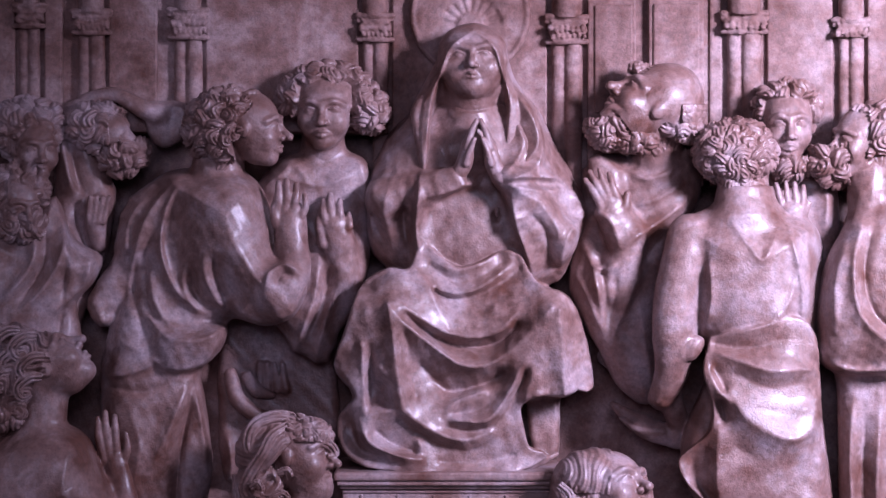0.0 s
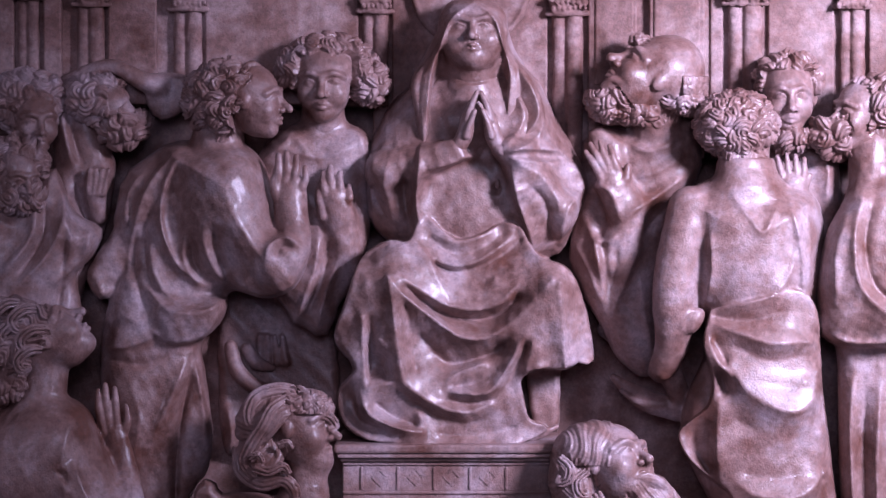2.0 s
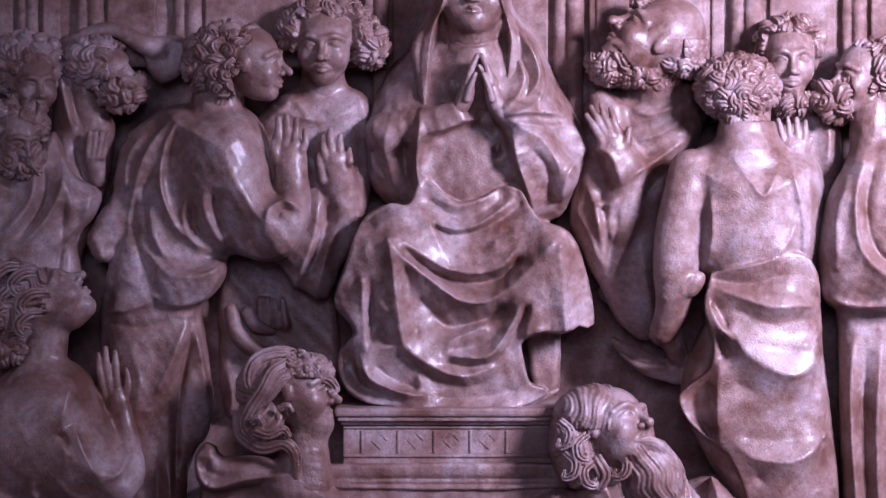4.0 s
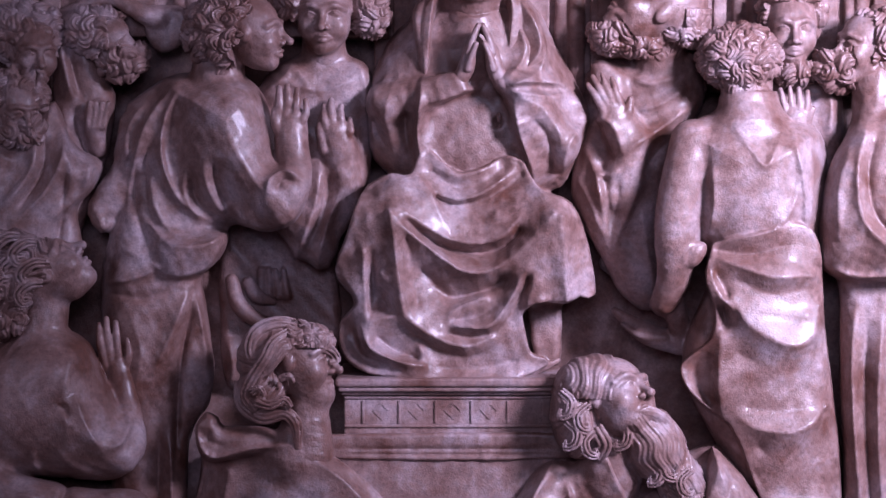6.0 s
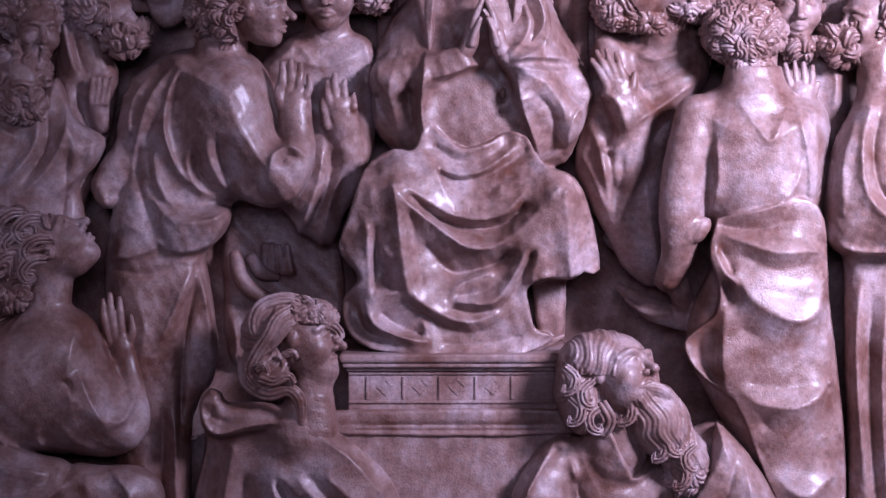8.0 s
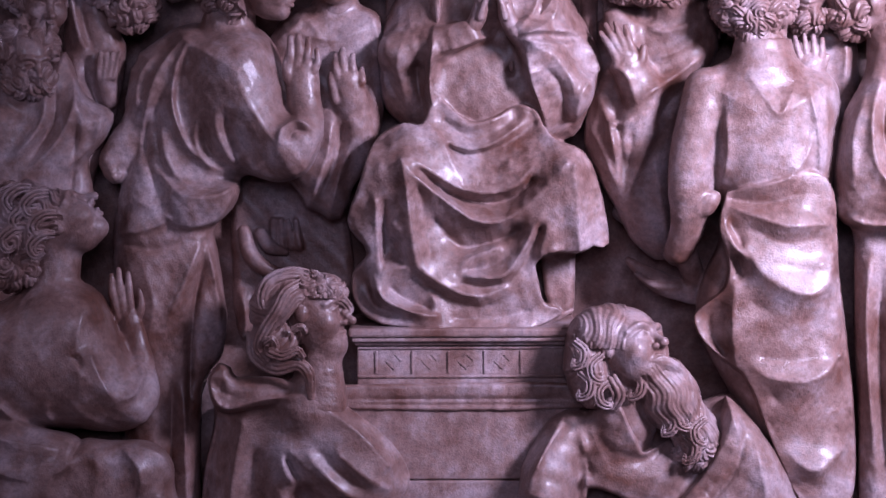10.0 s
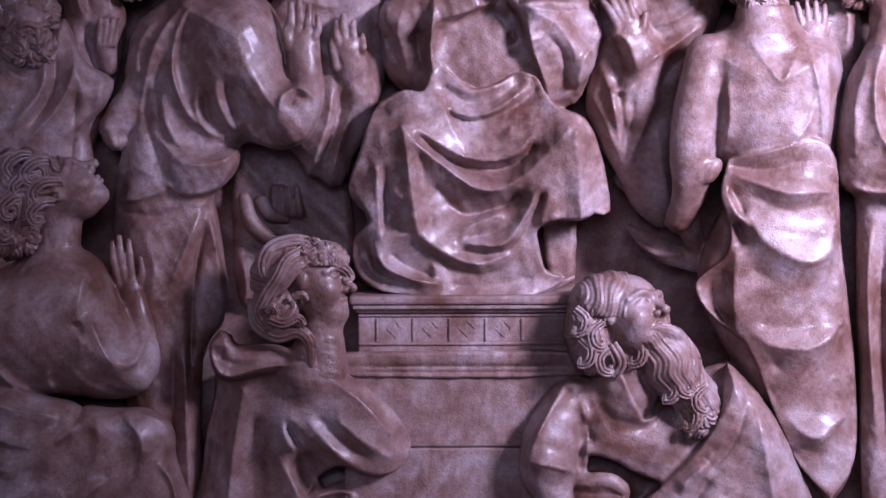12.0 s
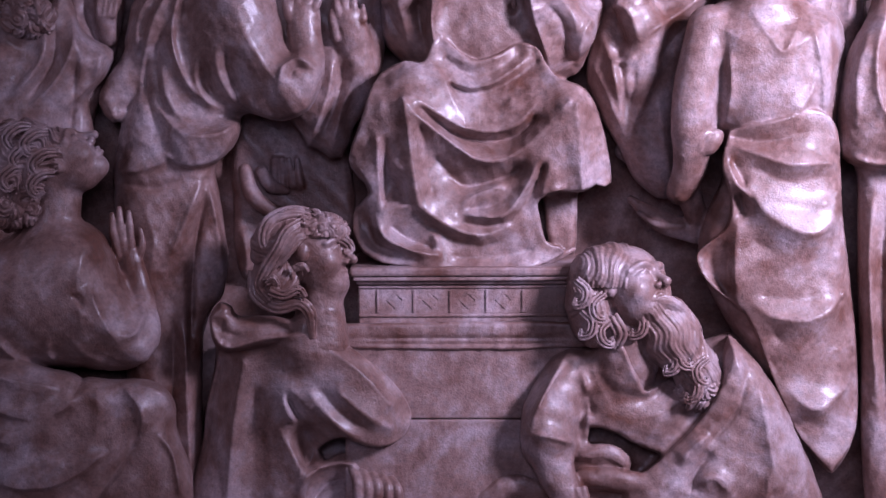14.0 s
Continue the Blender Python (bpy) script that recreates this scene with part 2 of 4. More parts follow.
            if abs(e[1]) > 1e-9:
                inside ^= ((a[1] > v) != (b[1] > v)) & (u < a[0] + e[0] * (v - a[1]) / e[1])
        flat = np.sqrt(best) * np.where(inside, -1, 1)
        mid, half = (back + front) / 2, (front - back) / 2
        edge = min(edge, half * 0.98)
        d = self.ax[2][s[2]][None, None, :] - (lean * (v - p[:, 1].min()))[:, :, None] * 0.5
        q0 = flat[:, :, None] + edge
        q1 = np.abs(d - mid) - half + edge - (lean * (v - p[:, 1].min()))[:, :, None] * 0.5
        f = np.minimum(np.maximum(q0, q1), 0) + np.sqrt(np.maximum(q0, 0) ** 2 + np.maximum(q1, 0) ** 2) - edge
        self.put(s, f.astype(np.float32), k, cut)

    def rough(self, scale=22.0, depth=1.6, seed=1):
        """Hand-carved unevenness."""
        r = np.random.RandomState(seed)
        g = np.zeros(self.n, np.float32)
        for j in range(5):
            w = r.normal(size=3) / scale * (1 + 0.5 * j)
            ph = r.rand() * 6.28
            g += np.sin(self.ax[0][:, None, None] * w[0] + self.ax[1][None, :, None] * w[1] + self.ax[2][None, None, :] * w[2] + ph) / (1 + 0.4 * j)
        self.f += g * np.float32(depth * 0.4)

    def layer(self, poly, lift, soft=6.0, front=None):
        """Lays a cloth as thick as lift over the face within an outline (minus: takes it away)."""
        p = spline(np.array(poly + [poly[0]], float) + self.shift[:2], 10.0)
        s = self.cells(np.append(p.min(0) - 30, self.lo[2]), np.append(p.max(0) + 30, 1e4))
        u, v = np.meshgrid(self.ax[0][s[0]], self.ax[1][s[1]], indexing="ij")
        best = np.full(u.shape, 1e9, np.float32)
        inside = np.zeros(u.shape, bool)
        for a, b in zip(p[:-1], p[1:]):
            e = b - a
            w = np.clip(((u - a[0]) * e[0] + (v - a[1]) * e[1]) / max((e ** 2).sum(), 1e-6), 0, 1)
            best = np.minimum(best, (u - a[0] - e[0] * w) ** 2 + (v - a[1] - e[1] * w) ** 2)
            if abs(e[1]) > 1e-9:
                inside ^= ((a[1] > v) != (b[1] > v)) & (u < a[0] + e[0] * (v - a[1]) / e[1])
        t = np.clip(0.5 + np.sqrt(best) * np.where(inside, 1, -1) / soft, 0, 1)
        self.f[s] -= (lift * t * t * (3 - 2 * t)).astype(np.float32)[:, :, None]

    def lock(self, points, strands=4, wave=0.0, k=1.6, turn=0.0):
        """A tress of thin strands side by side through (u, v, d, half width)."""
        q = np.array(points, float)
        q = spline(np.hstack([self.world(q[:, :3]), q[:, 3:] * self.size]), 2.5 * self.h)
        t = np.gradient(q[:, :3], axis=0)
        t /= np.maximum(np.linalg.norm(t, axis=1), 1e-6)[:, None]
        side = np.column_stack([-t[:, 1], t[:, 0], np.zeros(len(t))])
        side /= np.maximum(np.linalg.norm(side, axis=1), 1e-6)[:, None]
        for i in range(strands):
            x = (2 * i / max(strands - 1, 1) - 1) * 0.8
            p = q[:, :3] + side * (q[:, 3:] * x) + side * (wave * np.sin(np.arange(len(q)) * 0.55 + i * 0.3))[:, None]
            p[:, 2] += q[:, 3] * (0.55 * (1 - x * x)) + 0.4 * (i % 2)
            self.chain(np.column_stack([p, np.maximum(q[:, 3] * 1.05 / strands, 1.2)]), k)

    def mesh(self):
        """Surface of the clay: places and faces (dual cells)."""
        f = np.pad(self.f, 1, constant_values=8.0)
        n = f.shape
        inn = f < 0
        cs = np.zeros((n[0] - 1, n[1] - 1, n[2] - 1), np.int8)
        corner = [(i, j, l) for i in (0, 1) for j in (0, 1) for l in (0, 1)]
        for i, j, l in corner:
            cs += inn[i:n[0] - 1 + i, j:n[1] - 1 + j, l:n[2] - 1 + l]
        act = (cs > 0) & (cs < 8)
        idx = np.argwhere(act)
        num = np.full(cs.shape, -1, np.int64)
        num[act] = np.arange(len(idx))
        acc, cnt = np.zeros((len(idx), 3)), np.zeros(len(idx))
        vals = {c: f[idx[:, 0] + c[0], idx[:, 1] + c[1], idx[:, 2] + c[2]] for c in corner}
        for c in corner:
            for ax in range(3):
                if c[ax] == 0:
                    e = tuple(1 if q == ax else c[q] for q in range(3))
                    a, b = vals[c], vals[e]
                    x = (a < 0) != (b < 0)
                    t = np.where(x, a / np.where(a == b, 1, a - b), 0)
                    p = np.tile(np.array(c, float), (len(idx), 1))
                    p[:, ax] = t
                    acc += p * x[:, None]
                    cnt += x
        vert = self.lo + self.h * (idx + acc / np.maximum(cnt, 1)[:, None] - 1)
        quads = []
        for ax in range(3):
            o1, o2 = [q for q in range(3) if q != ax]
            hi = [slice(1, n[q] - 1) for q in range(3)]
            lo_ = list(hi)
            lo_[ax] = slice(0, n[ax] - 1)
            up = list(hi)
            up[ax] = slice(1, n[ax])
            a, b = inn[tuple(lo_)], inn[tuple(up)]
            e = np.argwhere(a != b)
            base = e.copy()
            for q in range(3):
                if q != ax:
                    base[:, q] += 1
            flip = a[tuple(e.T)]

            def at(k1, k2):
                c = base.copy()
                c[:, o1] -= k1
                c[:, o2] -= k2
                return num[tuple(c.T)]
            q = np.stack([at(1, 1), at(0, 1), at(0, 0), at(1, 0)], 1)
            if ax == 1:
                flip = ~flip
            q[~flip] = q[~flip][:, ::-1]
            quads.append(q)
        quads = np.vstack(quads)
        s = GRID * (1 - vert[:, 2] * GRID / FAR)
        co = np.column_stack([(vert[:, 0] - 784) * s, -vert[:, 2] * GRID, EYE + (441 - vert[:, 1]) * s])
        return co, quads

    # ---- a carved head, on axes by which its half height is 1 ----
    def skull(self, u, v, d, size, yaw=0, pitch=0, roll=0, lips=1.0, nose=1.0, wide=1.0, eyes=1.0):
        self.local(u, v, d, size, yaw, pitch, roll)
        k = 0.16 * size
        self.ball(0, -0.3, -0.22, 0.72 * wide, 0.70, 0.86, k=k)
        self.ball(0, 0.12, 0.12, 0.60 * wide, 0.80, 0.62, k=k)
        self.ball(0, 0.72, 0.40, 0.27, 0.24, 0.24, k=k)
        for s in (-1, 1):
            self.ball(0.33 * s * wide, 0.26, 0.42, 0.24, 0.26, 0.24, k=k)
            self.ball(0.27 * s * wide, -0.07, 0.80, 0.19, 0.125, 0.17, k=0.09 * size, cut=True)
            self.limb([(0.07 * s, -0.20, 0.70, 0.06), (0.28 * s * wide, -0.27, 0.67, 0.07), (0.5 * s * wide, -0.16, 0.46, 0.07)], k=0.09 * size)
            self.ball(0.27 * s * wide, -0.04, 0.565, 0.155, 0.105, 0.13 * eyes, k=0.03 * size)
            self.limb([(0.13 * s, -0.02, 0.66, 0.025), (0.27 * s * wide, -0.11, 0.70, 0.032), (0.42 * s * wide, -0.01, 0.57, 0.025)], k=0.03 * size)
            self.limb([(0.14 * s, 0.0, 0.66, 0.02), (0.27 * s * wide, 0.06, 0.66, 0.028), (0.41 * s * wide, 0.01, 0.57, 0.02)], k=0.03 * size)
            self.ball(0.66 * s * wide, 0.02, -0.08, 0.10, 0.21, 0.15, k=0.06 * size)
        self.limb([(0, -0.2, 0.68, 0.075), (0, 0.05, 0.77, 0.08), (0, 0.24, 0.86 + 0.06 * nose, 0.105)], k=0.08 * size)
        for s in (-1, 1):
            self.ball(0.11 * s, 0.27, 0.76, 0.085, 0.075, 0.10, k=0.04 * size)
        self.limb([(-0.2, 0.535, 0.60, 0.04), (-0.06, 0.465, 0.72, 0.05), (0, 0.475, 0.73, 0.05), (0.06, 0.465, 0.72, 0.05), (0.2, 0.535, 0.60, 0.04)], k=0.04 * size)
        self.limb([(-0.16, 0.56, 0.61, 0.035), (0, 0.585, 0.70, 0.065 * lips), (0.16, 0.56, 0.61, 0.035)], k=0.04 * size)
        self.limb([(-0.2, 0.545, 0.68, 0.02), (0, 0.525, 0.79, 0.024), (0.2, 0.545, 0.68, 0.02)], k=0.02 * size, cut=True)
        self.plain()

    def scalp(self, u, v, d, ru, rv, rd, keep, rot, axes, k=5.0):
        """Lays an egg of hair where keep(x, y, z) allows on the unit ball; gives the cells near its face."""
        c = radians(rot)
        turn = np.array([[math.cos(c), -math.sin(c), 0], [math.sin(c), math.cos(c), 0], [0, 0, 1]])
        if axes is not None:
            self.local(*axes)
            turn = self.turn @ turn
            o, rad = self.world((u, v, d)), np.array([ru, rv, rd]) * self.size
            self.plain()
        else:
            o, rad = np.array([u, v, d], float) + self.shift, np.array([ru, rv, rd], float)
        m = rad.max() + 16
        s = self.cells(o - m, o + m)
        x = np.stack(np.meshgrid(*[self.ax[i][s[i]] - np.float32(o[i]) for i in range(3)], indexing="ij"), -1) @ turn.astype(np.float32)
        a = np.sqrt(((x / rad) ** 2).sum(-1))
        f = a * (a - 1) / (np.sqrt(((x / rad ** 2) ** 2).sum(-1)) + 1e-6)
        unit = x / rad / np.maximum(a, 1e-6)[..., None]
        ok = keep(unit[..., 0], unit[..., 1], unit[..., 2])
        if np.ndim(ok) == 0:
            ok = np.full(a.shape, bool(ok))
        self.put(s, np.where(ok, f, 60).astype(np.float32), k, False)
        near = ok & (np.abs(f) < 13)
        return s, near, x[near], rad, o, turn

    def curls(self, u, v, d, ru, rv, rd, r, keep, seed=1, rot=0.0, axes=None, pitch=8.5, relief=1.0):
        """Hair carved in short curved locks, each of a few strands."""
        s, near, x, rad, o, turn = self.scalp(u, v, d, ru, rv, rd, keep, rot, axes)
        rnd = np.random.RandomState(seed)
        q = rnd.normal(size=(2500, 3))
        q /= np.linalg.norm(q, axis=1)[:, None]
        seeds = []
        for w in q * rad:
            if all(np.linalg.norm(w - g) > r * 1.35 for g in seeds):
                seeds.append(w)
        seeds = np.array(seeds)
        n = seeds / rad ** 2
        n /= np.linalg.norm(n, axis=1)[:, None]
        ph = rnd.uniform(0, 6.28, len(seeds))
        ax = np.cross(n, np.column_stack([np.cos(ph), np.sin(ph), 0.3 * np.ones(len(ph))]))
        ax /= np.linalg.norm(ax, axis=1)[:, None]
        bx = np.cross(n, ax)
        sq = rnd.uniform(0.9, 2.0, len(seeds))
        lift, off = rnd.uniform(0.3, 1.1, len(seeds)), rnd.choice([-1, 1], len(seeds)) * r * rnd.uniform(0.45, 1.1, len(seeds))
        x = x + np.column_stack([3.2 * np.sin(x[:, 1] / 7.5 + x[:, 2] / 11), 3.2 * np.sin(x[:, 0] / 8.3 + 1), 2.0 * np.sin(x[:, 0] / 6 + x[:, 1] / 9)])
        best, second, spiral, up = np.full(len(x), 1e9), np.full(len(x), 1e9), np.zeros(len(x)), np.zeros(len(x))
        for i, w in enumerate(seeds):
            e = x - w
            a, b = e @ ax[i], (e @ bx[i]) * sq[i]
            c = (e * n[i]).sum(1)
            g = np.sqrt(a * a + b * b + c * c)
            win = g < best
            second = np.where(win, best, np.minimum(second, g))
            best = np.where(win, g, best)
            spiral = np.where(win, np.cos(2 * math.pi * np.sqrt(a * a + (e @ bx[i] - off[i]) ** 2) / pitch + ph[i]), spiral)
            up = np.where(win, lift[i], up)
        edge = np.clip((second - best) / (0.5 * r), 0, 1)
        t = (r * 0.42 * up * np.clip(1 - (best / (1.05 * r)) ** 2, -0.4, 1) + 2.1 * spiral * (0.4 + 0.6 * edge) - 4.0 * (1 - edge) ** 2) * relief
        self.f[s][near] -= t.astype(np.float32)

    def waves(self, u, v, d, ru, rv, rd, keep, flow, pitch=8.0, sway=7.0, length=60.0, seed=1, rot=0.0, axes=None, relief=1.0):
        """Hair carved in long waving strands; flow: degrees, the way they run over the stone."""
        s, near, x, rad, o, turn = self.scalp(u, v, d, ru, rv, rd, keep, rot, axes)
        rnd = np.random.RandomState(seed)
        a = radians(flow - rot)
        along, over = x[:, 0] * math.cos(a) + x[:, 1] * math.sin(a), -x[:, 0] * math.sin(a) + x[:, 1] * math.cos(a)
        over = over + 0.35 * x[:, 2]
        big = over + sway * np.sin(along / length * 6.28 + over / 31 + rnd.rand() * 6) + 0.25 * sway * np.sin(along / length * 11 + over / 23)
        t = 1.9 * np.cos(6.28 * big / pitch) + 3.2 * np.cos(6.28 * big / (pitch * 3.1) + 1.1 * np.sin(along / 34))
        self.f[s][near] -= (t * relief).astype(np.float32)

# ---- the room ----
def structure(name, bm, material, label, category):
    return tagged(part(name, bm, material), label, category, kind="structure")


structure("floor", box((-4, -7, -0.1), (4, 0.5, 0)), PLASTER, "plain dull stone floor of the room", "floor")
structure("ceiling", box((-4, -7, 4.2), (4, 0.5, 4.3)), PLASTER, "plain plastered ceiling in shade", "ceiling")
# unseen wall; its high opening is made up to hold the fill lamp
opening = bmesh.new()
for a, b in (((-4, -7.2, 0), (-1.1, -7.003, 4.2)), ((1.1, -7.2, 0), (4, -7.003, 4.2)), ((-1.1, -7.2, 0), (1.1, -7.003, 2.2)), ((-1.1, -7.2, 3.6), (1.1, -7.003, 4.2))):
    piece = bmesh.ops.create_cube(opening, size=1)["verts"]
    for v in piece:
        v.co = [(a[i] + b[i]) / 2 + v.co[i] * (b[i] - a[i]) for i in range(3)]
structure("wall_south", opening, PLASTER, "plain plastered wall, unseen, with an opening added for the fill light", "wall")
structure("wall_east", box((4.003, -7, 0), (4.2, 0.5, 4.2)), PLASTER, "plain plastered wall in shade", "wall")
structure("wall_west", box((-4.2, -7, 0), (-4.003, 0.5, 4.2)), PLASTER, "plain plastered wall in shade", "wall")
wall = structure("wall_north", box((-4, 70 * GRID, 0.003), (4, 0.5, 4.197)), GROUND, "brown carved stone back wall of the relief", "wall")
top = EYE + (441 - 1272) * GRID
structure("ledge", box((-1.32, -0.42, 0.003), (1.32, 70 * GRID - 0.003, top), 0.012), GROUND, "brown stone ledge that carries the relief", "ledge")

# ---- the carved figures ----
def statue(clays, label, seed=1):
    """One stone figure; its head is carved finer than its robe."""
    co, faces, count = [], [], 0
    for i, c in enumerate(clays):
        c.rough(22.0 if i == 0 else 9.0, 1.6 if i == 0 else 0.3, seed + i)
        a, q = c.mesh()
        co.append(a)
        faces.append(q + count)
        count += len(a)
    co, faces = np.vstack(co), np.vstack(faces)
    me = bpy.data.meshes.new("statue")
    me.vertices.add(len(co))
    me.vertices.foreach_set("co", co.astype(np.float32).ravel())
    me.loops.add(faces.size)
    me.loops.foreach_set("vertex_index", faces.astype(np.int32).ravel())
    me.polygons.add(len(faces))
    me.polygons.foreach_set("loop_start", np.arange(0, faces.size, 4, dtype=np.int32))
    me.polygons.foreach_set("use_smooth", np.ones(len(faces), bool))
    me.update(calc_edges=True)
    me.materials.append(FIGURE)
    return tagged(new("statue", me), label, "statue", "figures of the relief")


def seated_woman():
    c = Clay(570, 1085, 150, 870, -76, 270, 2.3)
    # mantle over the shoulders
    c.slab([(760, 160), (727, 200), (690, 235), (664, 290), (649, 345), (650, 400), (662, 450), (720, 490), (800, 520), (900, 505), (985, 496), (1003, 460), (1036, 384), (1012, 312), (975, 250), (925, 170)], -74, 100, 70)
    c.slab([(755, 200), (705, 245), (672, 320), (668, 420), (700, 475), (800, 520), (920, 505), (975, 480), (1015, 385), (985, 300), (920, 200)], -74, 118, 90, k=20)
    c.ball(828, 405, 40, 95, 105, 84, k=20)
    # lap and skirt, hollow at the back
    c.slab([(660, 520), (700, 495), (770, 500), (900, 500), (985, 525), (1010, 600), (1000, 680), (930, 690), (905, 780), (880, 832), (700, 815), (630, 800), (625, 700), (615, 620)], -74, 95, 30, k=12)
    # throat and chest
    c.limb([(836, 165, 62, 46), (836, 190, 72, 48), (832, 260, 76, 64)], k=18)
    # forearms in sleeves
    c.limb([(690, 350, 92, 40), (750, 334, 124, 26), (806, 310, 150, 14)], k=16)
    c.limb([(985, 420, 92, 36), (935, 365, 124, 28), (884, 314, 150, 14)], k=16)
    # the hollow below the wrists
    c.drape([(752, 352), (800, 338), (836, 326), (850, 330)], 10, 16, 4)
    c.ball(868, 352, 168, 34, 28, 36, k=14, cut=True, rot=25)
    c.ball(879, 384, 128, 9, 13, 16, k=3, cut=True)
    c.ball(880, 376, 125, 5, 9, 5, k=2)
    c.drape([(905, 350), (914, 400), (932, 450), (950, 505)], 16, 22, 5)
    c.drape([(752, 505), (742, 450), (736, 400), (744, 310)], 15, 5, 18)
    c.drape([(700, 480), (690, 420), (680, 370), (690, 320)], 7, 16, 22)
    c.drape([(668, 440), (655, 380), (664, 310)], 6, 14, 26)
    c.crease([(655, 350), (668, 405), (705, 460)], -9, 10)
    c.crease([(716, 345), (716, 400), (730, 470)], -10, 9)
    # shoulder: pinched folds
    c.drape([(934, 205), (956, 245), (958, 278), (938, 304), (888, 322)], 11, 9, 22)
    c.drape([(905, 200), (925, 245), (918, 280), (888, 312)], 8, 9, 12)
    c.drape([(888, 322), (930, 313), (985, 316), (1001, 328)], 11, 16, 5)
    c.drape([(1001, 330), (985, 338), (930, 334), (898, 328)], 9, 14, 5)
    c.crease([(1002, 336), (1026, 358), (1034, 380), (1018, 395)], 8, 8)
    c.drape([(1030, 384), (1004, 425), (988, 488)], 10, 12, 18)
    c.crease([(935, 375), (965, 410), (978, 470)], -11, 9)
    c.crease([(950, 350), (985, 400), (990, 430)], 8, 12)
    c.crease([(905, 330), (940, 352), (975, 360)], 5, 10)
    # swags of the girdle and the mantle across the lap
    hem = [(745, 425), (722, 476), (690, 474), (640, 505), (612, 580), (591, 646), (612, 680), (628, 702), (600, 738), (604, 792), (650, 827), (760, 842), (850, 846), (925, 834), (968, 808), (936, 790), (925, 748), (921, 724), (934, 708), (958, 700), (1000, 703), (1022, 690), (1050, 687), (1034, 590), (1005, 525), (950, 500), (918, 450), (885, 444), (850, 464), (805, 470)]
    lines = []
    # the girdle's two rolls
    lines += [[(746, 428, 124), (775, 466, 142), (805, 478, 147), (848, 470, 144), (884, 449, 128)]]
    lines += [[(760, 470, 132), (800, 496, 138), (850, 490, 138), (890, 462, 130)]]
    lines += [[(748, 472, 140), (768, 506, 152), (800, 519, 157), (840, 514, 155), (885, 485, 147), (915, 455, 132)]]
    lines += [[(768, 516, 136), (800, 529, 138), (840, 524, 138), (890, 498, 138), (920, 475, 134)]]
    # the mantle over the near thigh and between the thighs
    lines += [[(640, 508, 128), (690, 480, 142), (735, 484, 154), (762, 510, 164), (776, 548, 170), (796, 585, 168)]]
    lines += [[(668, 512, 160), (705, 496, 166), (742, 512, 164)], [(690, 510, 168), (735, 530, 176), (762, 556, 176)]]
    lines += [[(800, 545, 150), (840, 548, 150), (890, 530, 150)], [(852, 574, 164), (868, 562, 166), (877, 542, 162)]]
    lines += [[(700, 532, 194), (735, 558, 188), (770, 581, 180), (805, 594, 175), (845, 598, 174), (885, 587, 176), (912, 556, 176), (935, 518, 160)]]
    lines += [[(718, 556, 182), (742, 576, 162), (775, 600, 146), (810, 612, 139), (850, 614, 138), (888, 602, 144), (918, 574, 160)]]
    # the deep swag hung from knee to knee
    lines += [[(684, 538, 206), (720, 576, 199), (762, 608, 193), (808, 642, 189), (855, 649, 188), (902, 622, 191), (944, 582, 198), (976, 543, 209)]]
    lines += [[(745, 644, 152), (790, 690, 142), (850, 682, 142), (895, 662, 152)]]
    lines += [[(858, 691, 168), (818, 706, 172), (792, 722, 170), (781, 738, 164)]]
    lines += [[(802, 732, 156), (840, 727, 158), (878, 702, 166)]]
    lines += [[(781, 741, 164), (825, 746, 183), (862, 745, 186), (892, 712, 187), (922, 655, 192), (948, 596, 200)]]
    lines += [[(790, 757, 158), (835, 763, 158), (876, 752, 160), (906, 715, 162), (932, 660, 166)]]
    lines += [[(703, 718, 184), (745, 752, 181), (790, 774, 177), (830, 779, 174), (868, 764, 166)]]
    lines += [[(706, 740, 160), (745, 770, 154), (790, 793, 150), (845, 796, 150), (890, 770, 152)]]
    # near shin
    lines += [[(688, 548, 206), (698, 620, 200), (708, 690, 192), (712, 722, 186)], [(718, 590, 182), (728, 650, 164), (738, 705, 160)]]
    lines += [[(682, 590, 188), (678, 645, 176)], [(650, 545, 180), (632, 600, 166), (612, 640, 150)]]
    lines += [[(594, 643, 134), (616, 673, 158), (629, 700, 160), (622, 716, 152), (601, 737, 124)], [(604, 680, 96), (612, 700, 98), (604, 718, 96)]]
    lines += [[(640, 610, 176), (642, 655, 172), (646, 700, 168), (644, 738, 164)], [(656, 610, 168), (657, 660, 146), (655, 715, 142)]]
    lines += [[(668, 650, 176), (692, 675, 184), (706, 700, 190)], [(670, 682, 138), (680, 704, 138), (684, 716, 142)]]
    lines += [[(702, 727, 176), (668, 730, 172), (652, 742, 170), (656, 775, 166)]]
    lines += [[(636, 744, 164), (652, 782, 178), (700, 806, 182), (750, 814, 172)], [(665, 764, 148), (695, 786, 144), (735, 802, 150)]]
    lines += [[(606, 742, 124), (614, 792, 142), (650, 823, 152), (705, 818, 158)], [(622, 752, 130), (638, 795, 140), (685, 813, 154)]]
    lines += [[(740, 780, 166), (755, 815, 160), (764, 838, 162)]]
    # far shin and its open hem
    lines += [[(968, 556, 208), (952, 622, 197), (930, 704, 182)], [(990, 548, 212), (996, 620, 200), (1000, 702, 190)]]
    lines += [[(1003, 527, 172), (1033, 590, 154), (1049, 686, 146)], [(1010, 600, 176), (1024, 688, 164)]]
    lines += [[(926, 747, 150), (922, 726, 164), (934, 711, 178), (958, 703, 188)], [(970, 640, 190), (972, 700, 178)]]
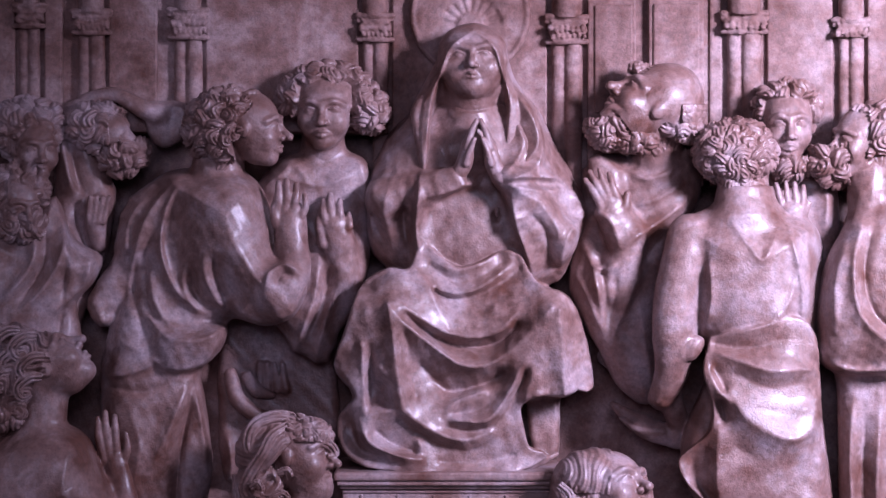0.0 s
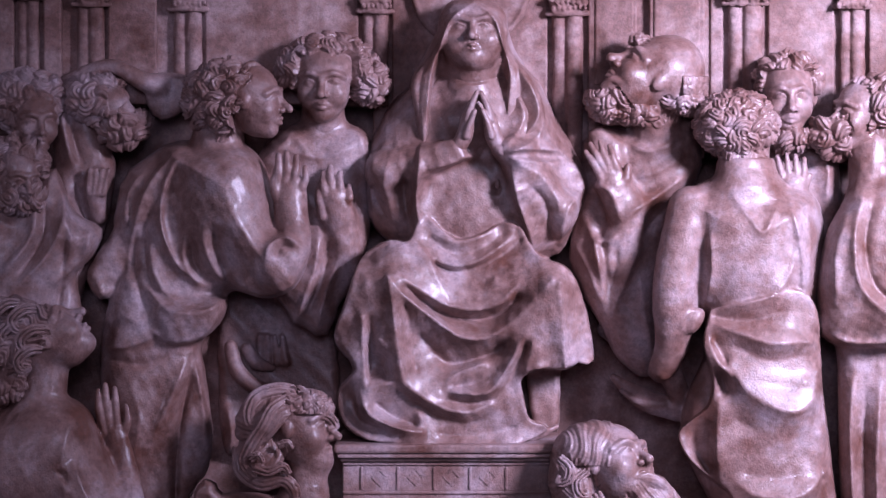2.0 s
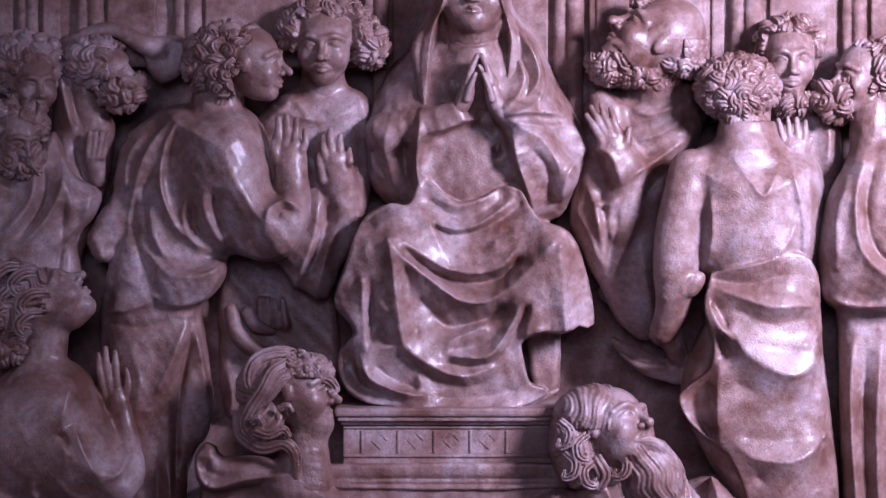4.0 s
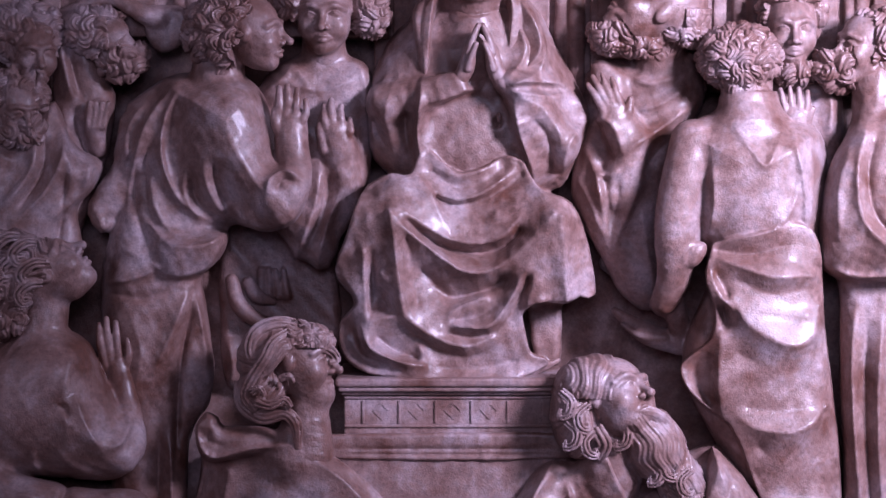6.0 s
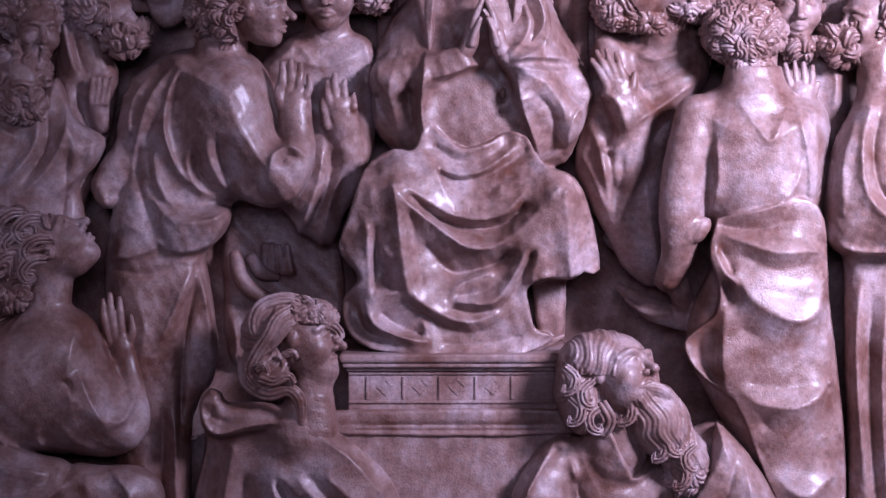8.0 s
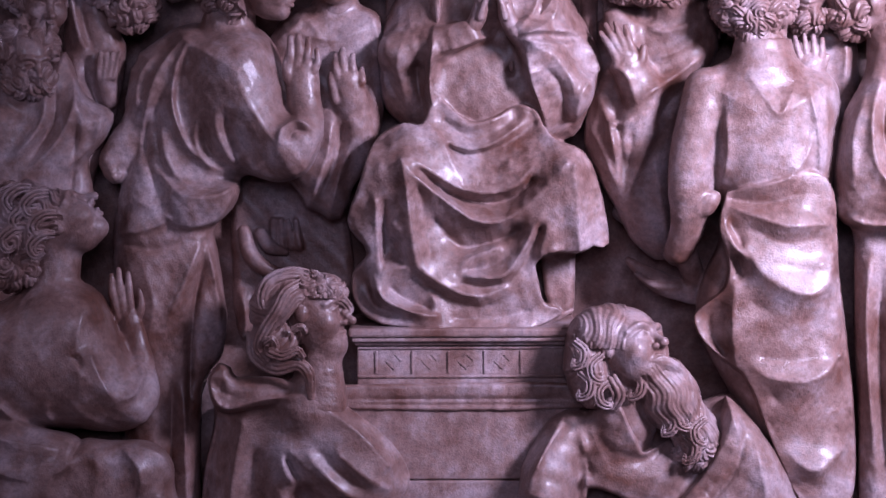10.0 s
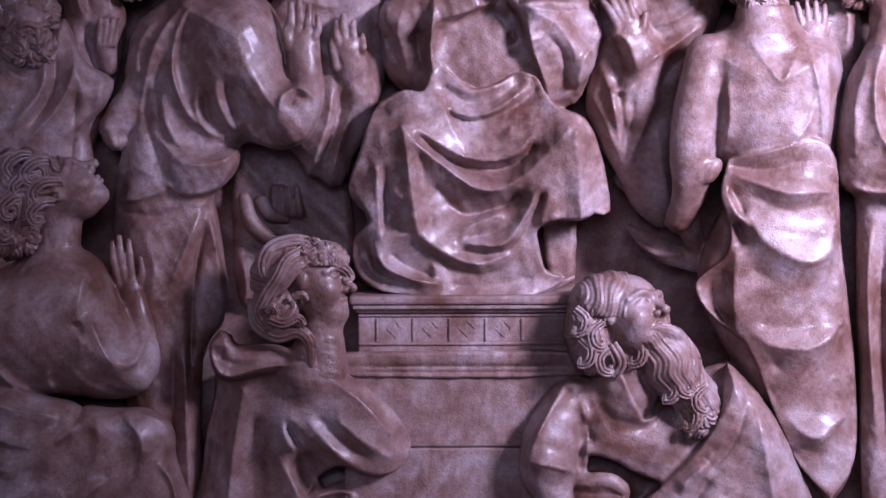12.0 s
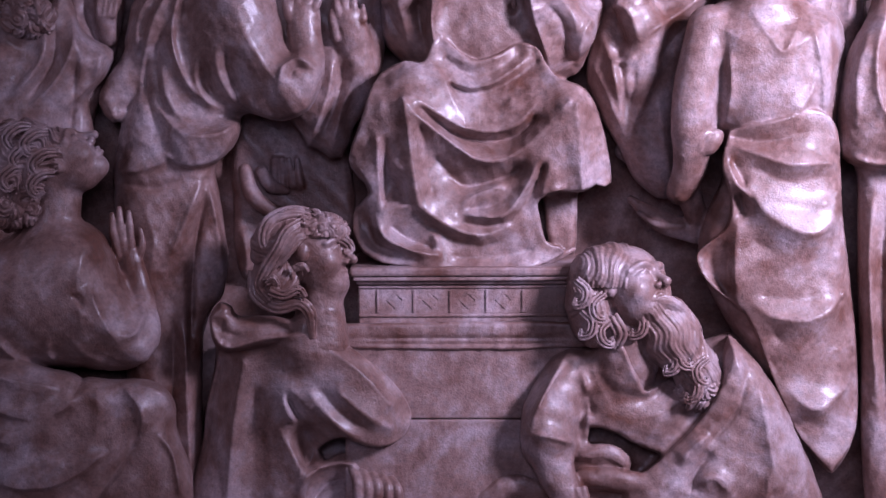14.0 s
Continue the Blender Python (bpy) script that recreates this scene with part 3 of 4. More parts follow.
    lines += [[(760, 839, 162), (850, 843, 164), (920, 832, 152), (966, 808, 132)], [(780, 818, 148), (850, 818, 146), (910, 805, 140)]]
    c.sheet(hem, lines)
    c.slab([(930, 690), (985, 690), (990, 740), (985, 812), (950, 812), (935, 760)], -74, -10, 12, k=8)
    c.limb([(860, 838, 130, 9), (920, 830, 124, 8), (955, 818, 115, 6), (985, 804, 100, 4)], k=8)
    # head and veil
    hd = Clay(715, 965, 28, 330, 0, 215, 1.8)
    hd.slab([(838, 44), (805, 68), (776, 106), (750, 150), (728, 200), (765, 202), (790, 180), (882, 180), (906, 196), (944, 198), (912, 140), (882, 75)], -10, 112, 45)
    hd.limb([(836, 150, 84, 44), (836, 190, 80, 46), (832, 245, 74, 60)], k=26)
    hd.ball(836, 120, 84, 56, 58, 50, k=10)
    hd.skull(836, 106, 110, 66, yaw=-2, pitch=9, wide=1.24, lips=0.6, nose=0.7)
    hd.ball(836, 152, 112, 40, 22, 38, k=20)
    for s in (-1, 1):
        hd.ball(836 + 30 * s, 128, 128, 20, 20, 18, k=18)
    hd.crease([(795, 188), (836, 197), (885, 186)], -4, 4)
    hd.crease([(812, 196), (838, 201), (868, 195)], 4, 4)
    # veil ends down to the chest
    hd.slab([(786, 100), (764, 148), (735, 180), (727, 205), (735, 250), (746, 308), (756, 300), (758, 230), (764, 180), (782, 135)], 40, 122, 14, k=8)
    hd.slab([(884, 96), (908, 150), (940, 195), (960, 250), (955, 292), (900, 316), (888, 304), (898, 240), (900, 190), (888, 140)], 40, 112, 14, k=8)
    hd.drape([(752, 302), (757, 230), (764, 175), (778, 132), (798, 84), (838, 54)], 8, 12, 4)
    hd.drape([(838, 54), (872, 80), (888, 122), (902, 180), (898, 240), (889, 304)], 7, 12, 4)
    hd.crease([(815, 60), (786, 98), (760, 150), (742, 200), (744, 270)], -5, 7)
    hd.crease([(882, 88), (908, 150), (920, 200), (915, 260), (898, 300)], -7, 8)
    hd.drape([(915, 165), (945, 215), (950, 262), (905, 312)], 8, 8, 12)
    hd.crease([(762, 205), (800, 214), (822, 228)], -3, 3)
    # joined palms
    for s, u0 in ((-1, 808), (1, 884)):
        hd.limb([(u0, 314, 152, 14), (847 + s * 25, 288, 156, 15), (847 + s * 19, 256, 158, 12)], k=5)
        for i in range(4):
            hd.limb([(847 + s * 21, 262 - i * 2, 168 - i * 7, 6.5), (847 + s * 14, 238 - i, 170 - i * 7, 6), (847 + s * 4, 214 + 4 * i, 168 - i * 7, 4.6)], k=2)
        hd.limb([(847 + s * 22, 290, 170, 7.5), (847 + s * 15, 266, 174, 6), (847 + s * 7, 246, 176, 4.2)], k=2)
    return statue([c, hd], "brown stone seated figure in a hooded mantle with joined palms", 1)


seated_woman()


def left_back_man():
    """Standing, his back to the room, head in profile."""
    c = Clay(120, 570, 240, 1270, -76, 260, 2.6)
    c.slab([(230, 350), (300, 305), (380, 300), (440, 320), (480, 400), (480, 480), (400, 560), (392, 610), (355, 645), (372, 855), (330, 960), (310, 1270), (215, 1270), (190, 900), (180, 660), (225, 480), (205, 440)], -74, 112, 60, k=14)
    c.slab([(300, 318), (390, 304), (450, 330), (478, 420), (470, 510), (400, 560), (330, 540), (290, 450)], -74, 150, 85, k=20)
    c.slab([(215, 380), (300, 315), (285, 420), (240, 500), (198, 560), (180, 575), (155, 545), (165, 510), (205, 450)], -74, 84, 20, k=8)
    # upper arm, elbow, forearm in its sleeve
    c.slab([(318, 335), (390, 308), (450, 326), (474, 380), (490, 445), (540, 480), (541, 520), (515, 558), (470, 573), (425, 557), (395, 510), (340, 450)], 0, 196, 96, k=30)
    c.limb([(490, 520, 150, 40), (518, 490, 148, 32), (522, 450, 135, 27), (514, 415, 128, 25)], k=10)
    c.limb([(515, 435, 130, 28), (515, 400, 128, 28), (515, 378, 126, 25)], k=8)
    for u, v in ((493, 325), (508, 320), (524, 327), (540, 346)):
        c.limb([(505 + (u - 512) * 0.85, 385, 140, 8.5), (u, v + 24, 143, 7.5), (u, v, 139, 5.5)], k=2)
    c.limb([(492, 400, 138, 9), (486, 378, 142, 8), (488, 352, 140, 5.5)], k=2)
    c.limb([(385, 270, 85, 40), (385, 330, 80, 52)], k=12)
    # mantle edges thrown over the shoulder
    c.drape([(314, 312), (262, 380), (238, 450), (226, 520)], 9, 14, 5)
    c.drape([(316, 322), (290, 385), (286, 450), (312, 515), (350, 548)], 11, 6, 12)
    c.drape([(262, 345), (228, 390), (222, 450), (226, 500)], 6, 6, 10)
    c.crease([(272, 400), (258, 460), (264, 540), (290, 590)], -14, 12)
    c.crease([(240, 450), (240, 530), (262, 610)], -11, 9)
    c.drape([(262, 470), (275, 540), (318, 585), (392, 576)], 10, 9, 16)
    # pull of the cloth under the arm
    c.crease([(360, 450), (362, 485), (382, 530), (408, 560)], 9, 8)
    c.crease([(378, 452), (384, 495), (402, 535)], -13, 8)
    c.crease([(326, 465), (324, 505), (345, 545), (380, 562)], 8, 8)
    c.crease([(342, 470), (344, 510), (362, 540)], -9, 7)
    # sash and skirt
    c.slab([(262, 560), (310, 575), (385, 575), (400, 590), (372, 632), (325, 655), (280, 640)], 40, 140, 40, k=10)
    c.drape([(285, 590), (320, 603), (365, 598), (395, 580)], 9, 7, 16)
    c.drape([(258, 628), (305, 655), (360, 642), (402, 588)], 7, 22, 5)
    c.drape([(178, 668), (235, 660), (285, 638)], 8, 18, 5)
    c.crease([(205, 600), (250, 620), (290, 600)], 7, 12)
    c.crease([(185, 682), (250, 694), (310, 675)], -7, 8)
    c.drape([(332, 680), (300, 760), (262, 840)], 8, 16, 10)
    c.crease([(340, 690), (322, 780), (312, 880), (306, 1000)], -22, 9)
    c.drape([(342, 675), (358, 760), (368, 850)], 9, 10, 10)
    c.crease([(225, 720), (246, 790), (232, 880)], 10, 14)
    c.fold((300, 900), (300, 1050), (305, 1240), r=8)
    c.groove((280, 900), (275, 1050), (270, 1240), r=8)
    c.drape([(400, 510), (428, 556), (472, 572), (515, 556), (540, 510)], 6, 14, 5)
    c.drape([(470, 515), (476, 484), (505, 468), (534, 486)], 10, 5, 12)
    c.crease([(485, 505), (500, 486), (522, 490)], -7, 5)
    c.fold((170, 545), (182, 572), (205, 555), r=4)
    hd = Clay(300, 560, 135, 335, 0, 225, 1.8)
    hd.limb([(395, 270, 88, 38), (388, 330, 80, 46)], k=10)
    hd.skull(447, 228, 112, 70, yaw=78, pitch=2, nose=1.4)
    hd.curls(402, 224, 108, 78, 68, 70, 17, lambda x, y, z: (x < 0.3 - 0.25 * y + 0.12 * np.sin(9 * y)) | (y < -0.75), 3, pitch=7.5, relief=1.3)
    return statue([c, hd], "dark brown stone figure seen from behind, curly head in profile", 2)


def left_front_face():
    """Behind him, full face, palms raised, in deep shade below."""
    c = Clay(380, 700, 230, 880, -76, 170, 3.0)
    c.slab([(455, 330), (500, 278), (560, 270), (640, 280), (655, 340), (650, 480), (610, 540), (590, 620), (560, 640), (480, 560), (440, 420)], -74, 74, 45)
    c.slab([(430, 500), (600, 520), (592, 620), (588, 800), (420, 860), (385, 700), (400, 560)], -74, -40, 20)
    c.limb([(572, 240, 44, 36), (572, 285, 24, 42)], k=14)
    c.drape([(465, 300), (515, 318), (570, 328), (635, 306)], 4, 8, 8)
    c.crease([(522, 278), (500, 306), (462, 335)], 9, 8)
    c.crease([(625, 270), (645, 310), (648, 380)], 8, 8)
    c.crease([(520, 285), (535, 310), (550, 330)], 5, 6)
    c.limb([(606, 480, 52, 30), (600, 430, 72, 30), (594, 400, 80, 27)], k=8)
    for i, (u, v) in enumerate(((572, 356), (584, 346), (602, 356), (618, 378))):
        c.limb([(580 + i * 11, 404, 93, 8), (u, v + 22, 96, 7.5), (u, v, 90, 5.5)], k=2)
    c.limb([(572, 430, 88, 9), (564, 400, 92, 8), (566, 378, 92, 5.5)], k=2)
    c.limb([(604, 470, 60, 28), (612, 510, 46, 28), (590, 560, 30, 25)], k=12)
    c.fold((565, 450), (558, 520), (535, 590), (510, 640), r=6)
    c.fold((605, 500), (578, 560), (560, 640), r=6)
    c.groove((585, 470), (570, 540), (545, 600), r=6)
    c.limb([(408, 662, -20, 12), (420, 705, -14, 15), (460, 735, -14, 13), (530, 742, -22, 10)], k=12)
    c.limb([(438, 668, -26, 12), (452, 690, -22, 12), (480, 700, -28, 8)], k=8)
    for i in range(4):
        c.limb([(462 + i * 14, 690, -38, 8), (460 + i * 13, 645, -34, 6)], k=3)
    c.fold((400, 760), (410, 820), (400, 860), r=7)
    hd = Clay(460, 710, 92, 320, 0, 170, 1.8)
    hd.limb([(572, 225, 50, 38), (572, 268, 34, 38)], k=14)
    hd.skull(574, 196, 74, 72, yaw=-6, pitch=-3, wide=1.08)
    hd.curls(580, 176, 56, 92, 68, 62, 16, lambda x, y, z: (y < -0.5 + 0.08 * np.sin(11 * x)) | ((abs(x) > 0.62) & (z < 0.78) & (y < 0.45)), 5, pitch=7.5, relief=0.85)
    hd.curls(654, 195, 58, 36, 44, 36, 15, lambda x, y, z: x > -5, 6, pitch=7.5)
    return statue([c, hd], "stone figure with curly hair and raised palms in shade", 3)


def far_left_group_a():
    c = Clay(-90, 190, 300, 640, -76, 190)
    c.slab([(-80, 400), (20, 430), (65, 370), (98, 350), (112, 400), (135, 430), (182, 455), (160, 500), (132, 530), (130, 620), (-80, 620)], -74, 112, 50)
    c.limb([(30, 320, 50, 40), (30, 420, 60, 50)], k=12)
    c.fold((98, 352), (115, 420), (85, 500), (10, 575), r=8)
    c.fold((62, 390), (55, 470), (-10, 550), r=8)
    c.groove((80, 400), (75, 470), (30, 540), r=6)
    c.fold((110, 420), (125, 480), (100, 560), r=6)
    c.fold((160, 450), (150, 500), (90, 560), r=7)
    c.groove((120, 470), (110, 540), (100, 610), r=7)
    hd = Clay(-70, 150, 160, 460, 0, 190, 2.0)
    hd.skull(62, 262, 76, 62, yaw=15, pitch=-8)
    hd.curls(48, 228, 46, 78, 56, 52, 18, lambda x, y, z: x > -5, 7)
    hd.skull(34, 362, 116, 56, yaw=25, pitch=-15)
    hd.curls(25, 340, 90, 64, 50, 46, 17, lambda x, y, z: x > -5, 8)
    hd.curls(35, 400, 112, 48, 32, 36, 16, lambda x, y, z: x > -5, 22)
    return statue([c, hd], "worn stone figures crowded together with curly bearded heads", 4)


def far_left_group_b():
    c = Clay(80, 360, 150, 620, -76, 150)
    c.slab([(100, 190), (150, 180), (190, 300), (205, 350), (190, 440), (160, 520), (130, 610), (85, 590), (100, 300)], -74, 64, 36)
    c.limb([(150, 178, 36, 12), (205, 168, 50, 13), (258, 196, 56, 17), (285, 205, 46, 20)], k=6)
    c.slab([(258, 180), (330, 185), (330, 240), (285, 262), (262, 235)], -74, 58, 14, k=6)
    c.limb([(172, 430, 54, 20), (168, 385, 64, 20), (176, 355, 66, 10)], k=6)
    for i in range(4):
        c.limb([(156 + i * 9, 392, 80, 6), (160 + i * 11, 350, 83, 5)], k=1.5)
    c.fold((106, 230), (118, 300), (134, 348), r=7)
    c.groove((122, 240), (135, 310), (150, 350), r=5)
    c.fold((110, 360), (128, 430), (165, 500), r=8)
    c.groove((135, 370), (150, 430), (172, 470), r=6)
    hd = Clay(100, 290, 170, 335, 0, 150, 2.0)
    hd.skull(195, 250, 62, 56, yaw=40, pitch=-25, roll=-10)
    hd.curls(172, 225, 58, 60, 46, 46, 20, lambda x, y, z: (x < 0.3) | (y < -0.5), 9)
    hd.curls(222, 275, 62, 46, 36, 40, 17, lambda x, y, z: x > -5, 10, rot=-30)
    return statue([c, hd], "weathered stone figure with bowed curly head and raised arm", 5)


def low_left_man():
    """Kneeling, head thrown back in profile."""
    c = Clay(-90, 330, 320, 960, -76, 330, 2.8, du=-23, dv=361)
    c.slab([(-80, 440), (0, 425), (60, 392), (130, 386), (180, 415), (208, 480), (240, 540), (268, 590), (245, 645), (200, 662), (100, 650), (0, 640), (-80, 620)], -74, 228, 115, k=14)
    c.slab([(-80, 625), (60, 655), (140, 655), (220, 668), (285, 695), (302, 760), (315, 950), (-80, 950)], -74, 215, 60, k=5)
    c.limb([(100, 340, 125, 42), (92, 420, 130, 46)], k=15)
    c.limb([(235, 620, 170, 28), (258, 590, 150, 22), (250, 540, 125, 20), (234, 480, 108, 22), (228, 455, 102, 22)], k=12)
    for i, (u, v) in enumerate(((196, 380), (209, 370), (226, 376), (246, 405))):
        c.limb([(208 + i * 11, 455, 110, 9), (u + 2, v + 32, 114, 8), (u, v, 110, 6)], k=2)
    c.drape([(150, 430), (134, 490), (136, 560), (146, 610)], 5, 16, 14)
    c.drape([(150, 500), (172, 560), (202, 610)], 8, 12, 16)
    c.groove((122, 522), (134, 532), (140, 548), r=3)
    c.groove((140, 522), (130, 536), r=2.5)
    c.drape([(202, 606), (232, 592), (250, 555), (238, 520)], 7, 16, 6)
    c.crease([(82, 602), (76, 625), (95, 645)], 8, 6)
    c.crease([(120, 600), (145, 630), (180, 645)], 8, 12)
    c.crease([(40, 645), (120, 660), (200, 668), (260, 650)], -18, 8)
    c.crease([(140, 648), (138, 672), (112, 720)], -15, 7)
    c.drape([(-30, 590), (20, 636), (80, 656), (140, 660)], 13, 8, 22)
    c.drape([(-40, 660), (40, 682), (100, 690)], 12, 12, 22)
    c.drape([(-40, 725), (40, 738), (105, 722), (138, 680)], 12, 18, 7)
    c.drape([(-30, 790), (40, 765), (90, 740)], 14, 10, 20)
    c.drape([(-30, 862), (70, 862), (130, 835), (186, 800)], 14, 24, 8)
    c.drape([(-20, 850), (50, 838), (100, 815)], 10, 12, 18)
    c.crease([(240, 760), (215, 810), (165, 880), (150, 940)], -12, 9)
    c.drape([(205, 675), (240, 730), (238, 780)], 9, 18, 8)
    c.drape([(268, 770), (296, 810), (312, 900)], 8, 14, 6)
    c.crease([(160, 680), (165, 740), (150, 790)], 7, 14)
    c.drape([(230, 680), (280, 700), (302, 745)], 7, 8, 20)
    hd = Clay(-60, 235, 185, 440, 20, 270, 1.8, du=-23, dv=361)
    hd.limb([(104, 330, 125, 42), (92, 420, 130, 46)], k=10)
    hd.skull(112, 288, 138, 78, yaw=80, pitch=55, nose=1.2)
    hd.waves(40, 296, 130, 84, 84, 72, lambda x, y, z: (x < 0.62 - 0.3 * y), 20, 9, 10, 55, 11, rot=10, relief=1.0)
    hd.curls(22, 368, 136, 56, 40, 54, 16, lambda x, y, z: x > -5, 12, pitch=8)
    for i, (u, v) in enumerate(((60, 250), (74, 286), (70, 322), (40, 276), (20, 312), (30, 240))):
        hd.lock([(u + 26, v - 16, 198 - i * 2, 7), (u + 4, v - 14, 208 - i * 2, 9), (u - 16, v + 4, 206 - i * 2, 9), (u - 8, v + 22, 204 - i * 2, 7), (u + 8, v + 16, 204 - i * 2, 4)], 3, k=2)
    return statue([c, hd], "glossy brown stone kneeling figure looking up, long wavy hair", 6)


def low_middle_man():
    c = Clay(320, 860, 520, 980, -76, 360, 2.6, du=-28, dv=362)
    c.slab([(385, 620), (440, 595), (540, 590), (620, 620), (690, 680), (730, 725), (770, 725), (800, 790), (832, 970), (345, 970), (362, 760)], -74, 150, 80, k=14)
    # the draped upper arm and the cloak's back
    hem = [(400, 612), (470, 598), (560, 588), (640, 630), (702, 686), (727, 736), (713, 776), (672, 795), (630, 790), (600, 778), (562, 800), (534, 850), (524, 965), (372, 965), (360, 770), (384, 640)]
    lines = []
    lines += [[(470, 604, 168), (550, 604, 212), (630, 655, 232), (690, 720, 222)], [(570, 596, 186), (640, 633, 198), (700, 690, 188), (724, 736, 170)]]
    lines += [[(600, 700, 240), (650, 742, 240), (690, 762, 218)], [(545, 700, 226), (590, 752, 232), (634, 782, 222), (680, 789, 206), (714, 770, 182)]]
    lines += [[(566, 694, 214), (604, 736, 218), (645, 764, 220)], [(520, 640, 200), (560, 670, 222)]]
    lines += [[(498, 690, 200), (503, 722, 212), (515, 746, 212)], [(516, 694, 214), (546, 728, 222)], [(509, 710, 186), (526, 738, 186)]]
    lines += [[(460, 680, 176), (490, 760, 188), (524, 828, 196), (512, 860, 186), (478, 892, 176)], [(535, 765, 160), (552, 800, 128), (540, 830, 134)]]
    lines += [[(388, 640, 104), (366, 760, 92), (362, 950, 80)], [(430, 640, 168), (406, 780, 164), (392, 950, 152)], [(456, 700, 156), (446, 800, 148), (436, 940, 140)], [(490, 945, 166), (515, 900, 150)]]
    c.sheet(hem, lines, k=14)
    c.limb([(735, 765, 85, 44), (770, 850, 100, 46), (785, 960, 100, 46)], k=24)
    c.limb([(560, 560, 180, 38), (550, 620, 175, 55)], k=14)
    # collar thrown back
    c.slab([(376, 560), (390, 536), (412, 542), (422, 558), (500, 562), (565, 590), (520, 600), (420, 614), (386, 606)], 40, 205, 30, k=8)
    c.drape([(392, 540), (374, 562), (380, 598), (404, 616), (470, 600), (550, 592)], 8, 6, 12)
    c.crease([(398, 560), (394, 585), (425, 596)], -8, 8)
    c.slab([(560, 798), (600, 778), (650, 798), (690, 798), (705, 810), (690, 836), (640, 815), (600, 812), (570, 830)], 40, 330, 10, k=10, cut=True)
    c.drape([(520, 890), (545, 845), (590, 825), (630, 832), (655, 860)], 14, 12, 10)
    c.crease([(545, 900), (575, 862), (618, 850)], -16, 8)
    c.crease([(640, 850), (655, 880), (650, 930)], -12, 6)
    for i in range(5):
        c.limb([(622 + i * 17, 838 + i * 4, 165, 9), (630 + i * 18, 866 + i * 3, 182, 9), (628 + i * 18, 930, 182, 9)], k=4)
    c.drape([(742, 725), (778, 790), (808, 890)], 7, 10, 10)
    c.crease([(730, 760), (742, 830), (740, 930)], -12, 10)
    hd = Clay(425, 665, 355, 625, 60, 320, 1.8, du=-28, dv=362)
    hd.limb([(568, 530, 180, 38), (568, 610, 178, 50)], k=14)
    hd.skull(553, 446, 190, 78, yaw=76, pitch=4, nose=1.3)
    hd.waves(518, 440, 182, 74, 68, 76, lambda x, y, z: (x < 0.12 - 0.75 * y), 145, 8.5, 6, 80, 13, relief=0.4)
    hd.waves(490, 492, 186, 44, 52, 56, lambda x, y, z: x > -5, 110, 8.5, 6, 60, 14, relief=0.4)
    # waved locks from the crown, round the ear and over the collar
    hd.lock([(560, 384, 214, 12), (520, 378, 224, 14), (482, 392, 228, 14), (470, 425, 230, 13), (482, 450, 236, 8)], 4, k=2)
    hd.lock([(540, 392, 236, 10), (512, 410, 248, 12), (496, 440, 250, 12), (474, 475, 240, 13), (462, 505, 230, 12), (478, 530, 226, 10)], 4, k=2)
    hd.curls(568, 412, 196, 50, 36, 52, 13, lambda x, y, z: y < 0.25, 41, pitch=8, relief=0.7)
    hd.ball(588, 502, 186, 30, 26, 32, k=18)
    hd.lock([(590, 418, 226, 7), (612, 426, 214, 8), (622, 442, 206, 6), (608, 446, 214, 4)], 3, k=2)
    hd.lock([(452, 480, 190, 13), (456, 520, 206, 14), (490, 542, 222, 14), (528, 536, 234, 12), (548, 556, 234, 11), (552, 600, 224, 6)], 4, k=3)
    hd.lock([(478, 515, 244, 8), (502, 522, 250, 8), (528, 512, 252, 7), (540, 526, 246, 5)], 3, k=2)
    hd.lock([(470, 500, 244, 7), (484, 492, 250, 6), (492, 506, 248, 5), (480, 514, 246, 4)], 3, k=2)
    hd.lock([(520, 476, 250, 6), (536, 470, 254, 6), (545, 482, 252, 4)], 3, k=2)
    return statue([c, hd], "stone figure seated below, wavy long hair, loose hooded cloak", 7)


